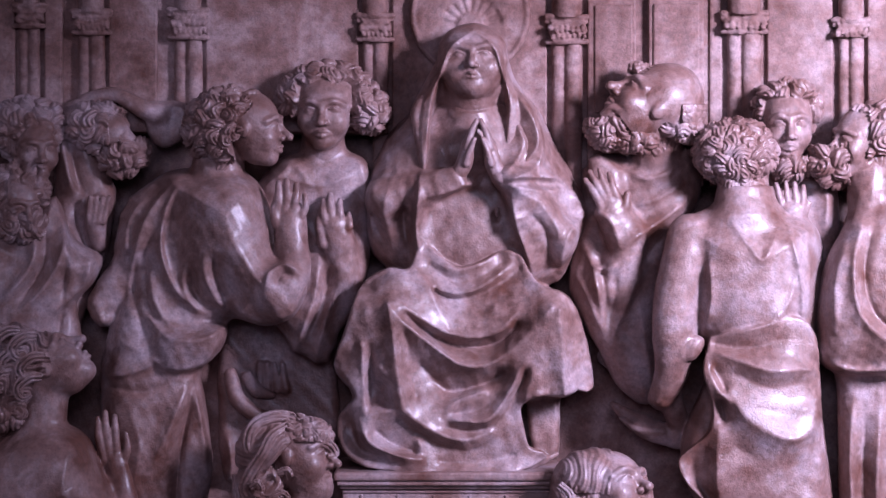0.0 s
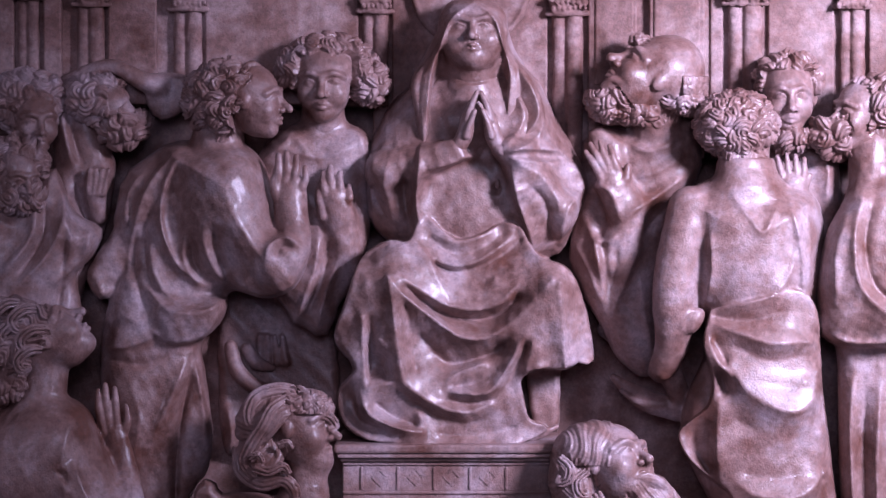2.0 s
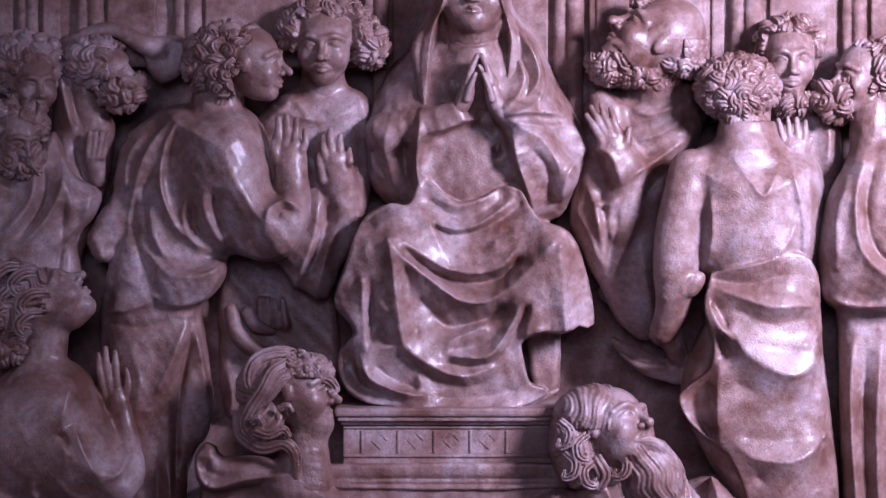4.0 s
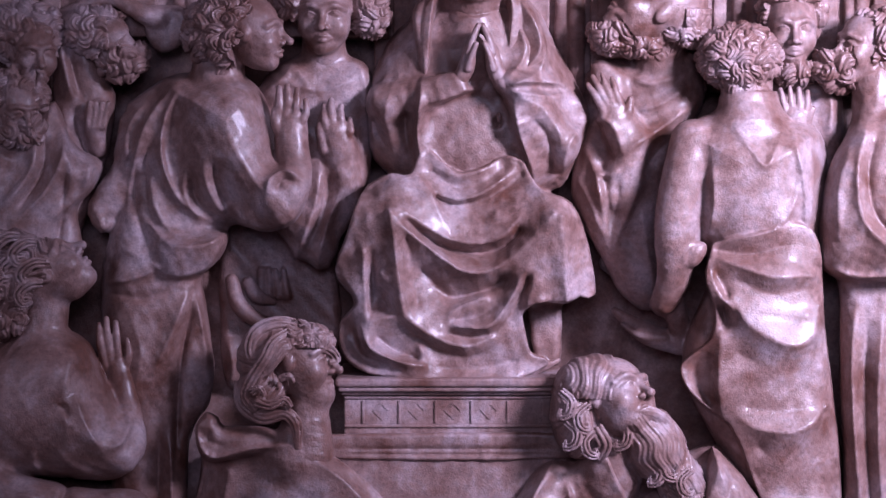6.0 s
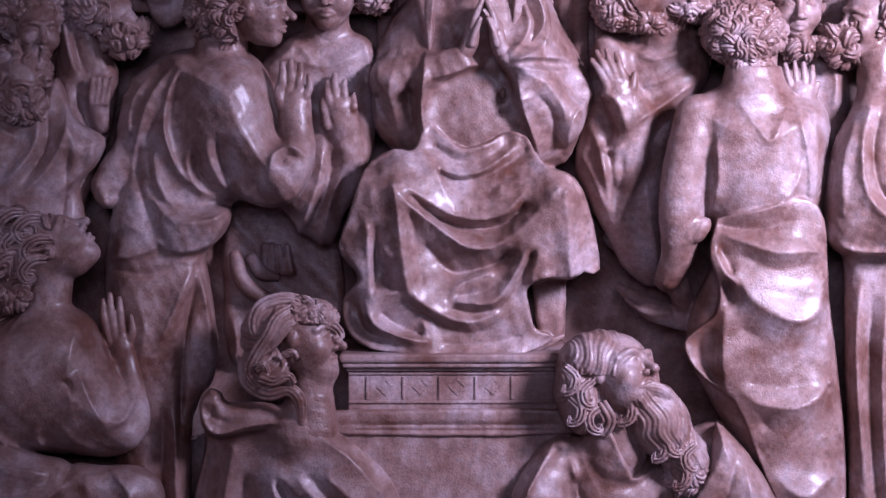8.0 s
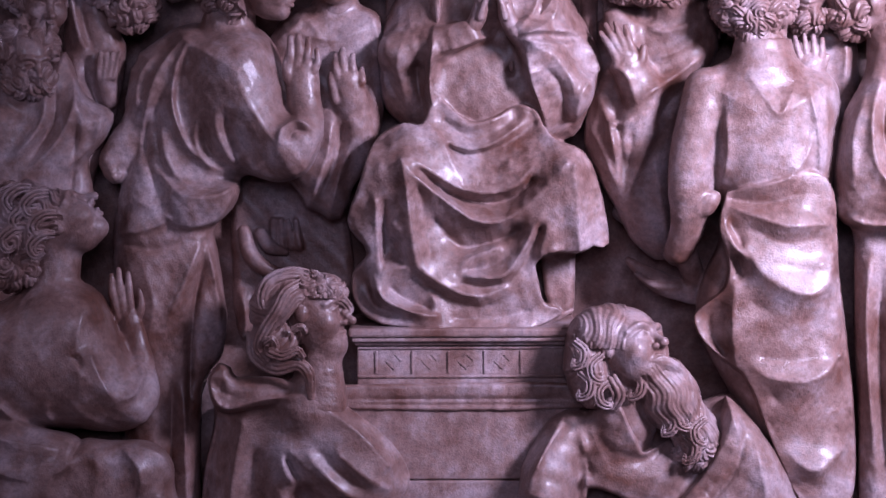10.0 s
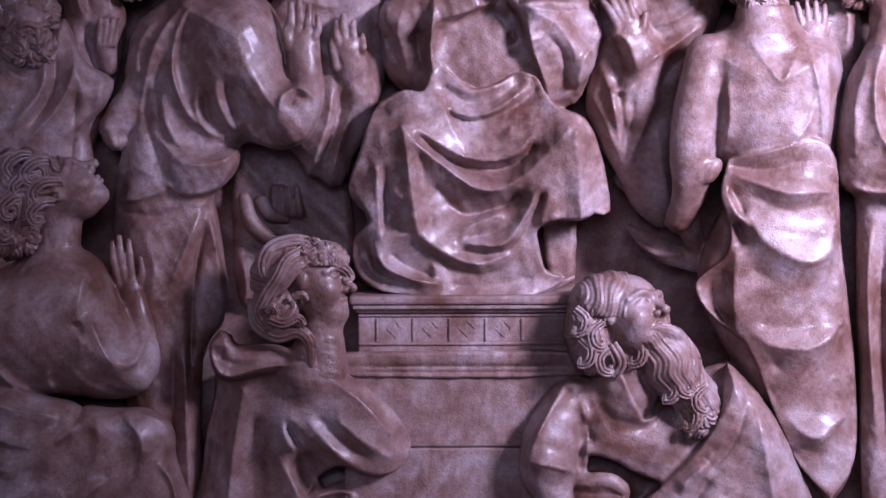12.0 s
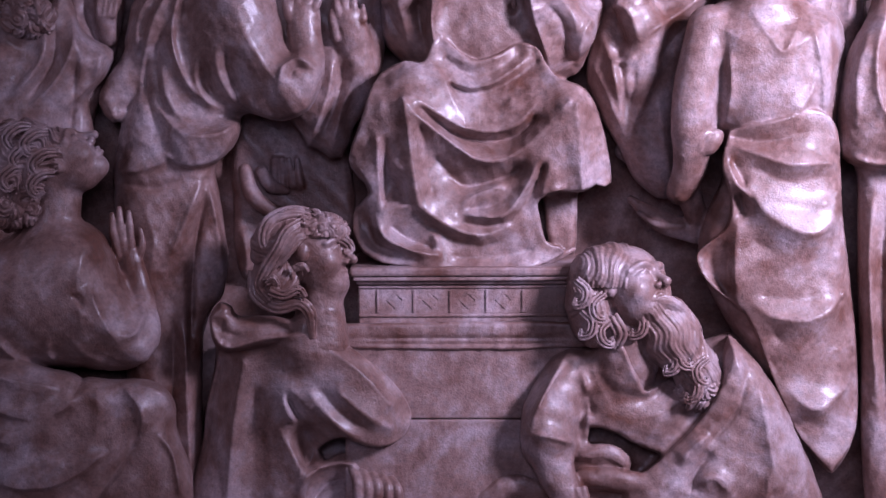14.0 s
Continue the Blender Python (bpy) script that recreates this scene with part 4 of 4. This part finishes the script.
def low_right_man():
    c = Clay(840, 1520, 560, 980, -76, 360, 2.8, du=-32, dv=365)
    c.slab([(1010, 620), (1080, 595), (1180, 640), (1250, 600), (1300, 592), (1345, 650), (1400, 740), (1450, 880), (1470, 975), (900, 975), (930, 800), (932, 740)], -74, 175, 80, k=14)
    c.slab([(1010, 640), (1060, 615), (1140, 680), (1250, 660), (1235, 740), (1160, 800), (1040, 780)], 60, 205, 70, k=14)
    c.slab([(1290, 592), (1345, 650), (1400, 740), (1465, 900), (1470, 975), (1100, 975), (1110, 875), (1200, 800), (1265, 700)], 40, 225, 60, k=6)
    c.limb([(1115, 580, 180, 52), (1112, 650, 165, 62)], k=16)
    c.limb([(1010, 670, 150, 46), (975, 740, 180, 48), (968, 790, 190, 42)], k=14)
    c.limb([(968, 790, 190, 36), (985, 840, 200, 32), (1015, 900, 205, 28), (1030, 970, 200, 26)], k=6)
    c.slab([(1035, 742), (1100, 766), (1180, 800), (1258, 730), (1200, 805), (1112, 866), (1104, 815), (1080, 800), (1036, 796)], 85, 340, 8, k=8, cut=True)
    # neck opening
    c.layer([(1100, 600), (1135, 680), (1150, 692), (1200, 650), (1190, 600)], -9, 6)
    c.drape([(1100, 605), (1133, 678), (1148, 694), (1205, 648)], 4, 5, 10)
    c.fold((1030, 650), (1045, 720), (1035, 780), r=7)
    c.fold((935, 770), (975, 775), (1030, 790), r=8)
    c.groove((1040, 690), (1052, 740), r=6)
    c.drape([(1303, 596), (1294, 660), (1244, 745), (1165, 822), (1110, 862)], 8, 22, 5)
    c.drape([(1262, 770), (1228, 798), (1202, 830)], 10, 10, 20)
    c.drape([(1388, 842), (1368, 868), (1358, 905)], 9, 8, 18)
    c.drape([(1050, 600), (1000, 650), (960, 710), (935, 765)], 6, 10, 16)
    c.groove((1325, 640), (1310, 720), (1250, 800), r=4, sharp=0.6)
    c.fold((1340, 655), (1365, 780), (1385, 900), r=6, sharp=0.7)
    c.groove((1265, 800), (1235, 840), (1225, 880), r=7)
    c.fold((1230, 860), (1270, 850), (1300, 880), r=8)
    c.fold((1020, 600), (975, 680), (938, 760), r=6)
    c.fold((1015, 815), (1070, 805), (1108, 825), (1100, 850), r=12)
    c.limb([(1040, 850, 180, 22), (1110, 855, 190, 22), (1190, 880, 180, 24)], k=8)
    for i in range(4):
        c.limb([(1000 + i * 12, 870, 224, 8), (1010 + i * 12, 910, 228, 7), (1018 + i * 12, 950, 222, 6)], k=2)
    c.limb([(860, 890, 150, 22), (905, 862, 160, 22), (955, 872, 160, 20)], k=8)
    c.limb([(880, 830, 90, 25), (890, 780, 80, 22), (885, 740, 70, 14)], k=8)
    hd = Clay(965, 1330, 415, 770, 60, 330, 1.9, du=-32, dv=365)
    hd.limb([(1115, 570, 180, 50), (1112, 640, 170, 56)], k=12)
    hd.skull(1120, 508, 202, 82, yaw=50, pitch=26, roll=4, nose=1.25, wide=1.08)
    hd.waves(1085, 490, 180, 78, 62, 78, lambda x, y, z: (x < 0.35) & (y < 0.3), 112, 8, 4, 90, 15, relief=0.42)
    hd.waves(1050, 545, 190, 46, 72, 62, lambda x, y, z: x > -5, 100, 8, 5, 80, 16, rot=-12, relief=0.45)
    hd.lock([(1085, 560, 240, 11), (1100, 590, 238, 11), (1088, 615, 225, 9)], 3, k=2)
    # beard in waving tresses
    hd.waves(1186, 588, 196, 54, 78, 62, lambda x, y, z: x > -5, 62, 8, 5, 80, 17, rot=-32, relief=0.45)
    hd.waves(1232, 650, 180, 42, 72, 50, lambda x, y, z: x > -5, 62, 8, 5, 80, 25, rot=-28, relief=0.45)
    hd.curls(1238, 690, 180, 40, 40, 40, 15, lambda x, y, z: y > -0.3, 26, pitch=8)
    for i, (u, v, t) in enumerate(((1030, 520, 1), (1062, 545, -1), (1040, 575, 1), (1075, 590, -1), (1130, 575, 1), (1185, 590, 1), (1215, 630, -1), (1190, 640, 1), (1245, 660, -1), (1228, 690, 1))):
        d = 250 - 3 * i
        hd.lock([(u - 8 * t, v - 26, d, 7), (u + 10 * t, v - 8, d + 6, 8), (u + 6 * t, v + 14, d + 6, 8), (u - 10 * t, v + 20, d, 6), (u - 8 * t, v + 6, d, 4)], 3, k=2)
    hd.lock([(1150, 540, 240, 9), (1180, 532, 246, 11), (1212, 552, 232, 9), (1225, 590, 218, 6)], 4, k=4)
    hd.lock([(1160, 570, 240, 10), (1178, 610, 240, 11), (1172, 640, 222, 7)], 4, k=4)
    return statue([c, hd], "stone bearded figure seated below, head turned up, draped shoulder", 8)


def right_upper_man():
    c = Clay(1000, 1290, 220, 800, -76, 170, 2.8)
    c.slab([(1030, 300), (1080, 275), (1150, 285), (1220, 262), (1240, 340), (1190, 460), (1160, 700), (1100, 690), (1060, 620), (1010, 520), (1020, 400)], -74, 62, 45)
    c.limb([(1165, 245, 45, 44), (1160, 295, 22, 46)], k=14)
    c.slab([(1040, 282), (1066, 272), (1100, 300), (1108, 350), (1080, 360), (1046, 330)], 0, 74, 20, k=8)
    c.limb([(1096, 400, 66, 30), (1088, 376, 76, 27), (1080, 356, 80, 22)], k=8)
    for i, (u, v) in enumerate(((1036, 318), (1044, 304), (1060, 300), (1078, 308))):
        c.limb([(1068 + i * 9, 366 - i * 2, 92, 7), ((1068 + i * 9 + u) / 2 - 1, (366 + v) / 2 - 2, 95, 6.5), (u, v, 89, 4.5)], k=2)
    c.limb([(1092, 380, 88, 10), (1106, 366, 92, 8), (1110, 344, 90, 5.5)], k=2)
    c.limb([(1100, 400, 64, 30), (1112, 450, 58, 36), (1080, 505, 50, 40)], k=14)
    c.drape([(1105, 300), (1140, 316), (1180, 308), (1205, 284)], 7, 8, 12)
    c.drape([(1225, 350), (1170, 392), (1120, 425), (1100, 450)], 10, 7, 16)
    c.drape([(1215, 320), (1165, 352), (1118, 366)], 7, 7, 14)
    c.crease([(1205, 390), (1160, 435), (1130, 480)], -9, 9)
    c.drape([(1030, 400), (1060, 378), (1085, 400), (1100, 450)], 7, 8, 12)
    c.crease([(1140, 470), (1110, 540), (1082, 600)], 10, 8)
    c.crease([(1035, 430), (1055, 500), (1072, 600)], 9, 8)
    c.crease([(1012, 470), (1045, 540), (1070, 600)], 8, 8)
    c.crease([(1060, 450), (1072, 520), (1078, 590)], -9, 8)
    c.crease([(1045, 470), (1075, 478), (1094, 462)], 8, 5)
    c.crease([(1090, 480), (1088, 530), (1082, 570)], -8, 6)
    c.crease([(1130, 520), (1140, 600), (1158, 690)], 8, 12)
    hd = Clay(1010, 1290, 90, 330, 0, 190, 1.8)
    hd.limb([(1168, 225, 58, 44), (1162, 275, 34, 42)], k=14)
    hd.skull(1142, 190, 78, 80, yaw=-68, pitch=44, nose=1.2, wide=1.05)
    hd.ball(1186, 172, 68, 60, 60, 60, k=22)
    hd.curls(1078, 228, 78, 44, 40, 44, 15, lambda x, y, z: (y > -0.5) & (x < 0.8), 15, relief=0.8)
    hd.curls(1124, 246, 80, 46, 26, 40, 14, lambda x, y, z: y > -0.4, 23, relief=0.8)
    hd.curls(1208, 228, 72, 42, 28, 46, 15, lambda x, y, z: y > -0.3, 16, relief=0.8)
    hd.curls(1202, 192, 70, 50, 52, 58, 12, lambda x, y, z: (x > 0.1) & (y > -0.15), 42, pitch=7.5, relief=0.4)
    hd.curls(1128, 120, 74, 18, 12, 18, 10, lambda x, y, z: x > -5, 24, relief=0.6)
    hd.limb([(1096, 196, 126, 5), (1082, 190, 122, 6), (1066, 202, 112, 5)], k=6)
    return statue([c, hd], "pale stone bearded figure gazing up, palm on the chest", 9)


def right_back_man():
    c = Clay(1050, 1500, 330, 1240, -76, 300, 2.6)
    c.slab([(1200, 400), (1250, 368), (1330, 362), (1420, 382), (1455, 440), (1440, 600), (1455, 760), (1480, 950), (1484, 1120), (1440, 1202), (1372, 1110), (1262, 945), (1205, 800), (1255, 640), (1200, 560)], -74, 150, 70, k=14)
    c.slab([(1215, 405), (1300, 372), (1420, 400), (1440, 480), (1420, 600), (1300, 620), (1235, 560)], -74, 182, 95, k=20)
    c.limb([(1222, 420, 115, 42), (1200, 520, 128, 42), (1192, 600, 132, 38), (1188, 660, 118, 30), (1172, 700, 100, 24)], k=10)
    c.ball(1226, 618, 150, 15, 24, 14, k=5, rot=32)
    c.crease([(1215, 645), (1206, 625), (1222, 600), (1240, 592)], 4, 3)
    # crossed wrists in shadow
    c.limb([(1170, 705, 40, 22), (1125, 672, 5, 18), (1075, 632, -20, 18)], k=8)
    c.limb([(1196, 775, 30, 20), (1150, 760, 25, 20), (1110, 735, 20, 14), (1085, 716, 15, 8)], k=6)
    c.limb([(1175, 765, 42, 8), (1130, 760, 40, 7), (1098, 740, 32, 5)], k=2)
    c.limb([(1185, 700, 60, 22), (1200, 745, 40, 20)], k=8)
    c.limb([(1315, 320, 95, 44), (1322, 385, 100, 64)], k=22)
    # neckline and back
    c.drape([(1292, 390), (1328, 438), (1352, 460), (1378, 405)], 3.5, 5, 6)
    c.drape([(1255, 455), (1258, 530), (1246, 590)], 8, 14, 5)
    c.drape([(1255, 588), (1310, 588), (1360, 575), (1398, 535), (1410, 470)], 6, 14, 8)
    c.drape([(1396, 400), (1416, 480), (1420, 560), (1398, 600)], 7, 16, 7)
    c.drape([(1424, 400), (1434, 480), (1428, 570)], 6, 7, 10)
    c.drape([(1252, 600), (1300, 632), (1370, 656), (1432, 655)], 6, 12, 7)
    c.drape([(1262, 604), (1310, 612), (1372, 606), (1405, 585)], 5, 8, 8)
    c.drape([(1310, 640), (1360, 640), (1420, 610)], 5, 9, 7)
    # the skirt hung from the girdle
    hem = [(1258, 598), (1310, 585), (1360, 572), (1405, 560), (1445, 600), (1456, 760), (1480, 950), (1486, 1120), (1450, 1196), (1436, 1196), (1372, 1112), (1300, 940), (1272, 908), (1240, 882), (1210, 847), (1201, 815), (1216, 799), (1254, 765), (1262, 720), (1245, 655)]
    lines = []
    lines += [[(1258, 594, 160), (1310, 588, 180), (1360, 576, 186), (1402, 558, 172)], [(1262, 608, 154), (1320, 616, 168), (1390, 600, 172)]]
    lines += [[(1262, 622, 170), (1310, 640, 190), (1370, 658, 200), (1434, 654, 182)], [(1300, 664, 174), (1360, 686, 178), (1430, 676, 168)]]
    lines += [[(1290, 690, 184), (1320, 738, 193), (1372, 771, 201), (1412, 778, 198), (1440, 756, 184), (1447, 705, 166)]]
    lines += [[(1340, 716, 186), (1400, 735, 184), (1428, 722, 178)], [(1302, 790, 166), (1370, 830, 174), (1436, 815, 166)]]
    lines += [[(1297, 896, 168), (1332, 924, 184), (1390, 933, 192), (1432, 920, 184), (1460, 884, 160)]]
    lines += [[(1322, 888, 166), (1380, 896, 172), (1432, 882, 166)], [(1340, 960, 158), (1390, 1000, 168), (1452, 985, 154)]]
    lines += [[(1332, 1002, 150), (1372, 1065, 170), (1420, 1092, 180), (1466, 1055, 158)], [(1395, 1110, 152), (1440, 1130, 158)]]
    lines += [[(1375, 1113, 142), (1430, 1178, 162), (1452, 1188, 160), (1483, 1120, 138)]]
    # its turned edge
    lines += [[(1263, 712, 168), (1264, 750, 160), (1217, 800, 142), (1204, 815, 138), (1212, 845, 142), (1240, 880, 146), (1272, 906, 148)]]
    lines += [[(1272, 762, 168), (1268, 840, 172), (1274, 902, 158)], [(1240, 808, 112), (1240, 845, 114), (1256, 880, 124)]]
    lines += [[(1248, 636, 168), (1268, 685, 186), (1292, 716, 188)], [(1276, 712, 146), (1282, 740, 142)], [(1262, 650, 164), (1284, 690, 168)]]
    lines += [[(1446, 640, 150), (1455, 760, 144), (1474, 950, 132), (1482, 1095, 126)], [(1448, 800, 158), (1456, 900, 150)]]
    c.sheet(hem, lines)
    hd = Clay(1200, 1420, 190, 390, 10, 215, 1.8)
    hd.limb([(1312, 310, 98, 42), (1320, 380, 98, 54)], k=14)
    hd.ball(1302, 272, 100, 66, 60, 62, k=8)
    hd.curls(1302, 270, 102, 76, 60, 68, 15, lambda x, y, z: x > -5, 17, pitch=7.5, relief=0.85)
    return statue([c, hd], "pale stone figure seen from behind in a knotted robe", 10)


def right_front_face():
    c = Clay(1320, 1490, 270, 520, -76, 130)
    c.slab([(1340, 305), (1400, 290), (1450, 300), (1480, 350), (1470, 500), (1340, 500)], -74, 56, 36)
    c.limb([(1405, 410, 86, 27), (1402, 375, 92, 25)], k=8)
    for i in range(4):
        c.limb([(1386 + i * 11, 378, 102, 7), (1380 + i * 14, 350, 104, 6), (1374 + i * 16, 322 + abs(i - 1) * 4, 100, 4.5)], k=2)
    c.limb([(1420, 385, 98, 8), (1432, 360, 100, 5)], k=2)
    c.fold((1450, 310), (1465, 350), (1462, 420), r=7)
    hd = Clay(1310, 1480, 110, 360, 0, 150, 1.8)
    hd.skull(1394, 222, 66, 70, yaw=6, pitch=-2, wide=0.95)
    hd.curls(1394, 190, 54, 62, 50, 50, 18, lambda x, y, z: (y < -0.35) | (abs(x) > 0.75), 18)
    hd.curls(1398, 288, 66, 46, 36, 40, 17, lambda x, y, z: y > -0.35, 19)
    return statue([c, hd], "pale stone bearded figure facing the room, palm raised", 11)


def far_right_man():
    c = Clay(1420, 1650, 270, 1290, -76, 260)
    c.slab([(1500, 390), (1530, 372), (1640, 380), (1640, 640), (1540, 656), (1455, 642), (1448, 560), (1470, 460)], -74, 170, 75, k=14)
    c.slab([(1480, 620), (1640, 620), (1640, 1280), (1512, 1280), (1492, 900)], -74, 100, 45, k=8)
    c.limb([(1545, 310, 70, 46), (1560, 400, 72, 60)], k=14)
    c.fold((1528, 385), (1512, 470), (1526, 560), (1590, 620), r=8)
    c.groove((1545, 395), (1530, 480), (1548, 555), (1600, 600), r=6)
    c.fold((1500, 420), (1478, 500), (1480, 600), r=8, sharp=0.6)
    c.fold((1455, 640), (1520, 658), (1620, 652), r=7)
    c.fold((1510, 700), (1505, 850), (1525, 1100), r=9)
    c.groove((1530, 720), (1528, 900), (1548, 1150), r=8)
    c.fold((1560, 700), (1552, 900), (1570, 1200), r=9)
    hd = Clay(1400, 1660, 165, 370, 0, 190, 2.0)
    hd.limb([(1545, 285, 70, 44), (1550, 318, 60, 44)], k=14)
    hd.skull(1525, 252, 80, 68, yaw=-62, pitch=4, nose=1.2)
    hd.curls(1478, 282, 76, 50, 50, 46, 20, lambda x, y, z: (x < 0.5) & (y > -0.5), 20)
    hd.curls(1562, 236, 74, 66, 58, 58, 21, lambda x, y, z: (x > -0.35) | (y < -0.6), 21)
    return statue([c, hd], "brightly lit stone robed figure with a curly beard", 12)


far_left_group_a()
far_left_group_b()
left_front_face()
left_back_man()
low_left_man()
low_middle_man()
low_right_man()
right_upper_man()
right_front_face()
right_back_man()
far_right_man()


# ---- the carved ground: panels, pilasters, the disc behind the head ----
def clay_part(name, c, material, parent, label=""):
    co, faces = c.mesh()
    me = bpy.data.meshes.new(name)
    me.from_pydata(co.tolist(), [], faces.tolist())
    me.polygons.foreach_set("use_smooth", np.ones(len(me.polygons), bool))
    me.materials.append(material)
    ob = new(name, me)
    ob.parent = parent
    return tagged(ob, label)


def pilaster(u0, u1, v0, v1, seed):
    """Clustered shafts under a capital of two rings and a row of leaves."""
    base = new("pilaster")
    base.parent = wall
    w = u1 - u0
    foot = 335 if u0 > 680 else 232
    c = Clay(u0 - 8, u1 + 8, v1 - 6, foot + 5, -6, 64, 2.5)
    c.limb([(u0 + w * 0.27, v1, 12, w * 0.2), (u0 + w * 0.27, foot, 12, w * 0.2)], k=3)
    c.limb([(u0 + w * 0.68, v1, 15, w * 0.26), (u0 + w * 0.68, foot, 15, w * 0.26)], k=3)
    c.rough(14, 1.4, seed)
    clay_part("shaft", c, GROUND, base)
    c = Clay(u0 - 14, u1 + 14, v0 - 14, v1 + 12, -6, 72, 2.0)
    c.slab([(u0, v0), (u1, v0), (u1 - 4, v1), (u0 + 4, v1)], -6, 34, 10, k=4)
    for v, r in ((v0 - 4, 6), (v0 + 5, 4), (v1, 5)):
        c.limb([(u0 - 4, v, 22, r), (u0 + w * 0.5, v, 32, r), (u1 + 4, v, 24, r)], k=2)
    r = np.random.RandomState(seed)
    for i in range(7):
        u = u0 + w * (i + 0.3) / 6.6
        c.ball(u, v0 + 15 + 5 * r.rand(), 34, 5 + 2 * r.rand(), 7, 6, k=2)
        c.ball(u + 3, v1 - 8 - 3 * r.rand(), 33, 4, 5, 5, k=2)
    c.rough(6, 1.6, seed)
    clay_part("capital", c, GROUND, base)
    c = Clay(u0 - 10, u1 + 10, -170, v0 - 2, -6, 60, 3.0)
    c.limb([(u0 + w * 0.5, -165, 18, w * 0.42), (u0 + w * 0.5, v0 - 6, 18, w * 0.42)], k=3)
    c.rough(14, 1.4, seed + 1)
    clay_part("shaft", c, GROUND, base)


def panel(u0, u1, d, v0=-170, v1=330):
    part("panel", grid_box(u0, u1, v0, v1, -72, d, 0.004), GROUND, wall)


for u0, u1, d in ((-130, 26, 20), (78, 110, 24), (192, 278, 22), (364, 634, 16), (694, 968, 14), (1040, 1126, 18), (1148, 1246, 22), (1256, 1278, 12), (1358, 1474, 16), (1536, 1690, 18)):
    panel(u0, u1, d, v1=330 if u0 > 680 else 234)
part("ground_slab", grid_box(-140, 1700, -175, 236, -73, 6, 0.004), GROUND, wall)
part("ground_slab", grid_box(660, 1700, 236.5, 320, -73, 6, 0.004), GROUND, wall)
panel(1052, 1120, 22, 8, 200)
panel(1156, 1238, 26, 6, 200)
for i, (u0, u1, v0, v1) in enumerate(((30, 74, 14, 46), (134, 190, 25, 58), (304, 362, 22, 66), (638, 690, 32, 70), (972, 1034, 34, 74), (1282, 1352, 28, 56), (1480, 1532, 40, 62))):
    pilaster(u0, u1, v0, v1, 30 + i)


def halo():
    c = Clay(700, 965, -110, 160, 8, 60, 2.2)
    c.slab([(832 + 108 * math.cos(a * math.pi / 8), 26 + 108 * math.sin(a * math.pi / 8)) for a in range(16)], 4, 30, 5, k=3)
    rim = [(832 + 101 * math.cos(a * math.pi / 12), 26 + 101 * math.sin(a * math.pi / 12), 28, 5) for a in range(25)]
    c.limb(rim, k=3)
    for a in range(-4, 5):
        t = radians(-90 + a * 19)
        c.crease([(834 + 22 * math.cos(t), 50 + 22 * math.sin(t)), (834 + 60 * math.cos(t), 50 + 60 * math.sin(t))], -7, 6)
    c.rough(12, 1.4, 40)
    ob = clay_part("halo", c, GROUND, None)
    return tagged(ob, "round stone disc with a raised rim behind the hood", "halo")


halo()


# ---- the seat's plinth ----
def lozenge(u, v, w, h, d):
    """A raised diamond outline."""
    bm = bmesh.new()
    for i in range(4):
        rings = []
        for k in (1.0, 0.72):
            for a in (i, i + 1):
                t = a * math.pi / 2
                for dd in (d - 4, d + 1.6):
                    rings.append(bm.verts.new(place(u + w * k * math.cos(t), v + h * k * math.sin(t), dd)))
        o = rings
        for f in ((0, 2, 3, 1), (4, 5, 7, 6), (1, 3, 7, 5), (0, 4, 6, 2)):
            bm.faces.new([o[x] for x in f])
    bmesh.ops.recalc_face_normals(bm, faces=bm.faces[:])
    return bm


def plinth():
    base = tagged(new("plinth"), "carved stone plinth with stepped mouldings under the seated figure", "plinth")
    part("top_slab", grid_box(590, 1000, 836, 852, -75, 178, 0.006), FIGURE, base)
    part("top_moulding", grid_box(596, 994, 852, 860, -75, 172, 0.003), FIGURE, base)
    part("fillet", grid_box(602, 988, 860, 866, -75, 162, 0.002), FIGURE, base)
    frieze = part("frieze", grid_box(606, 985, 866, 938, -75, 152, 0.003), FIGURE, base)
    for i, u in enumerate((640, 672, 704, 736, 768, 800, 832, 864, 896, 928, 956)):
        if i % 2:
            part("lozenge", lozenge(u, 894, 16, 16, 152), FIGURE, frieze)
        else:
            part("bar", grid_box(u - 2, u + 2, 876, 916, 150, 155, 0.001), FIGURE, frieze)
    part("bead", grid_box(606, 985, 868, 873, 150, 156, 0.002), FIGURE, frieze)
    part("bead", grid_box(606, 985, 919, 924, 150, 156, 0.002), FIGURE, frieze)
    c = Clay(560, 1020, 915, 990, -6, 200, 2.6)
    c.slab([(574, 935), (1008, 935), (1008, 978), (574, 978)], -6, 174, 8, k=4)
    c.crease([(570, 962), (800, 962), (1010, 962)], -6, 4)
    c.crease([(570, 972), (800, 972), (1010, 972)], -6, 3)
    c.rough(16, 1.2, 44)
    clay_part("base_moulding", c, FIGURE, base)
    part("die", grid_box(584, 1000, 974, 1106, -75, 164, 0.004), FIGURE, base)
    part("foot", grid_box(580, 1004, 1108, 1500, -75, 166, 0.004), FIGURE, base)


plinth()
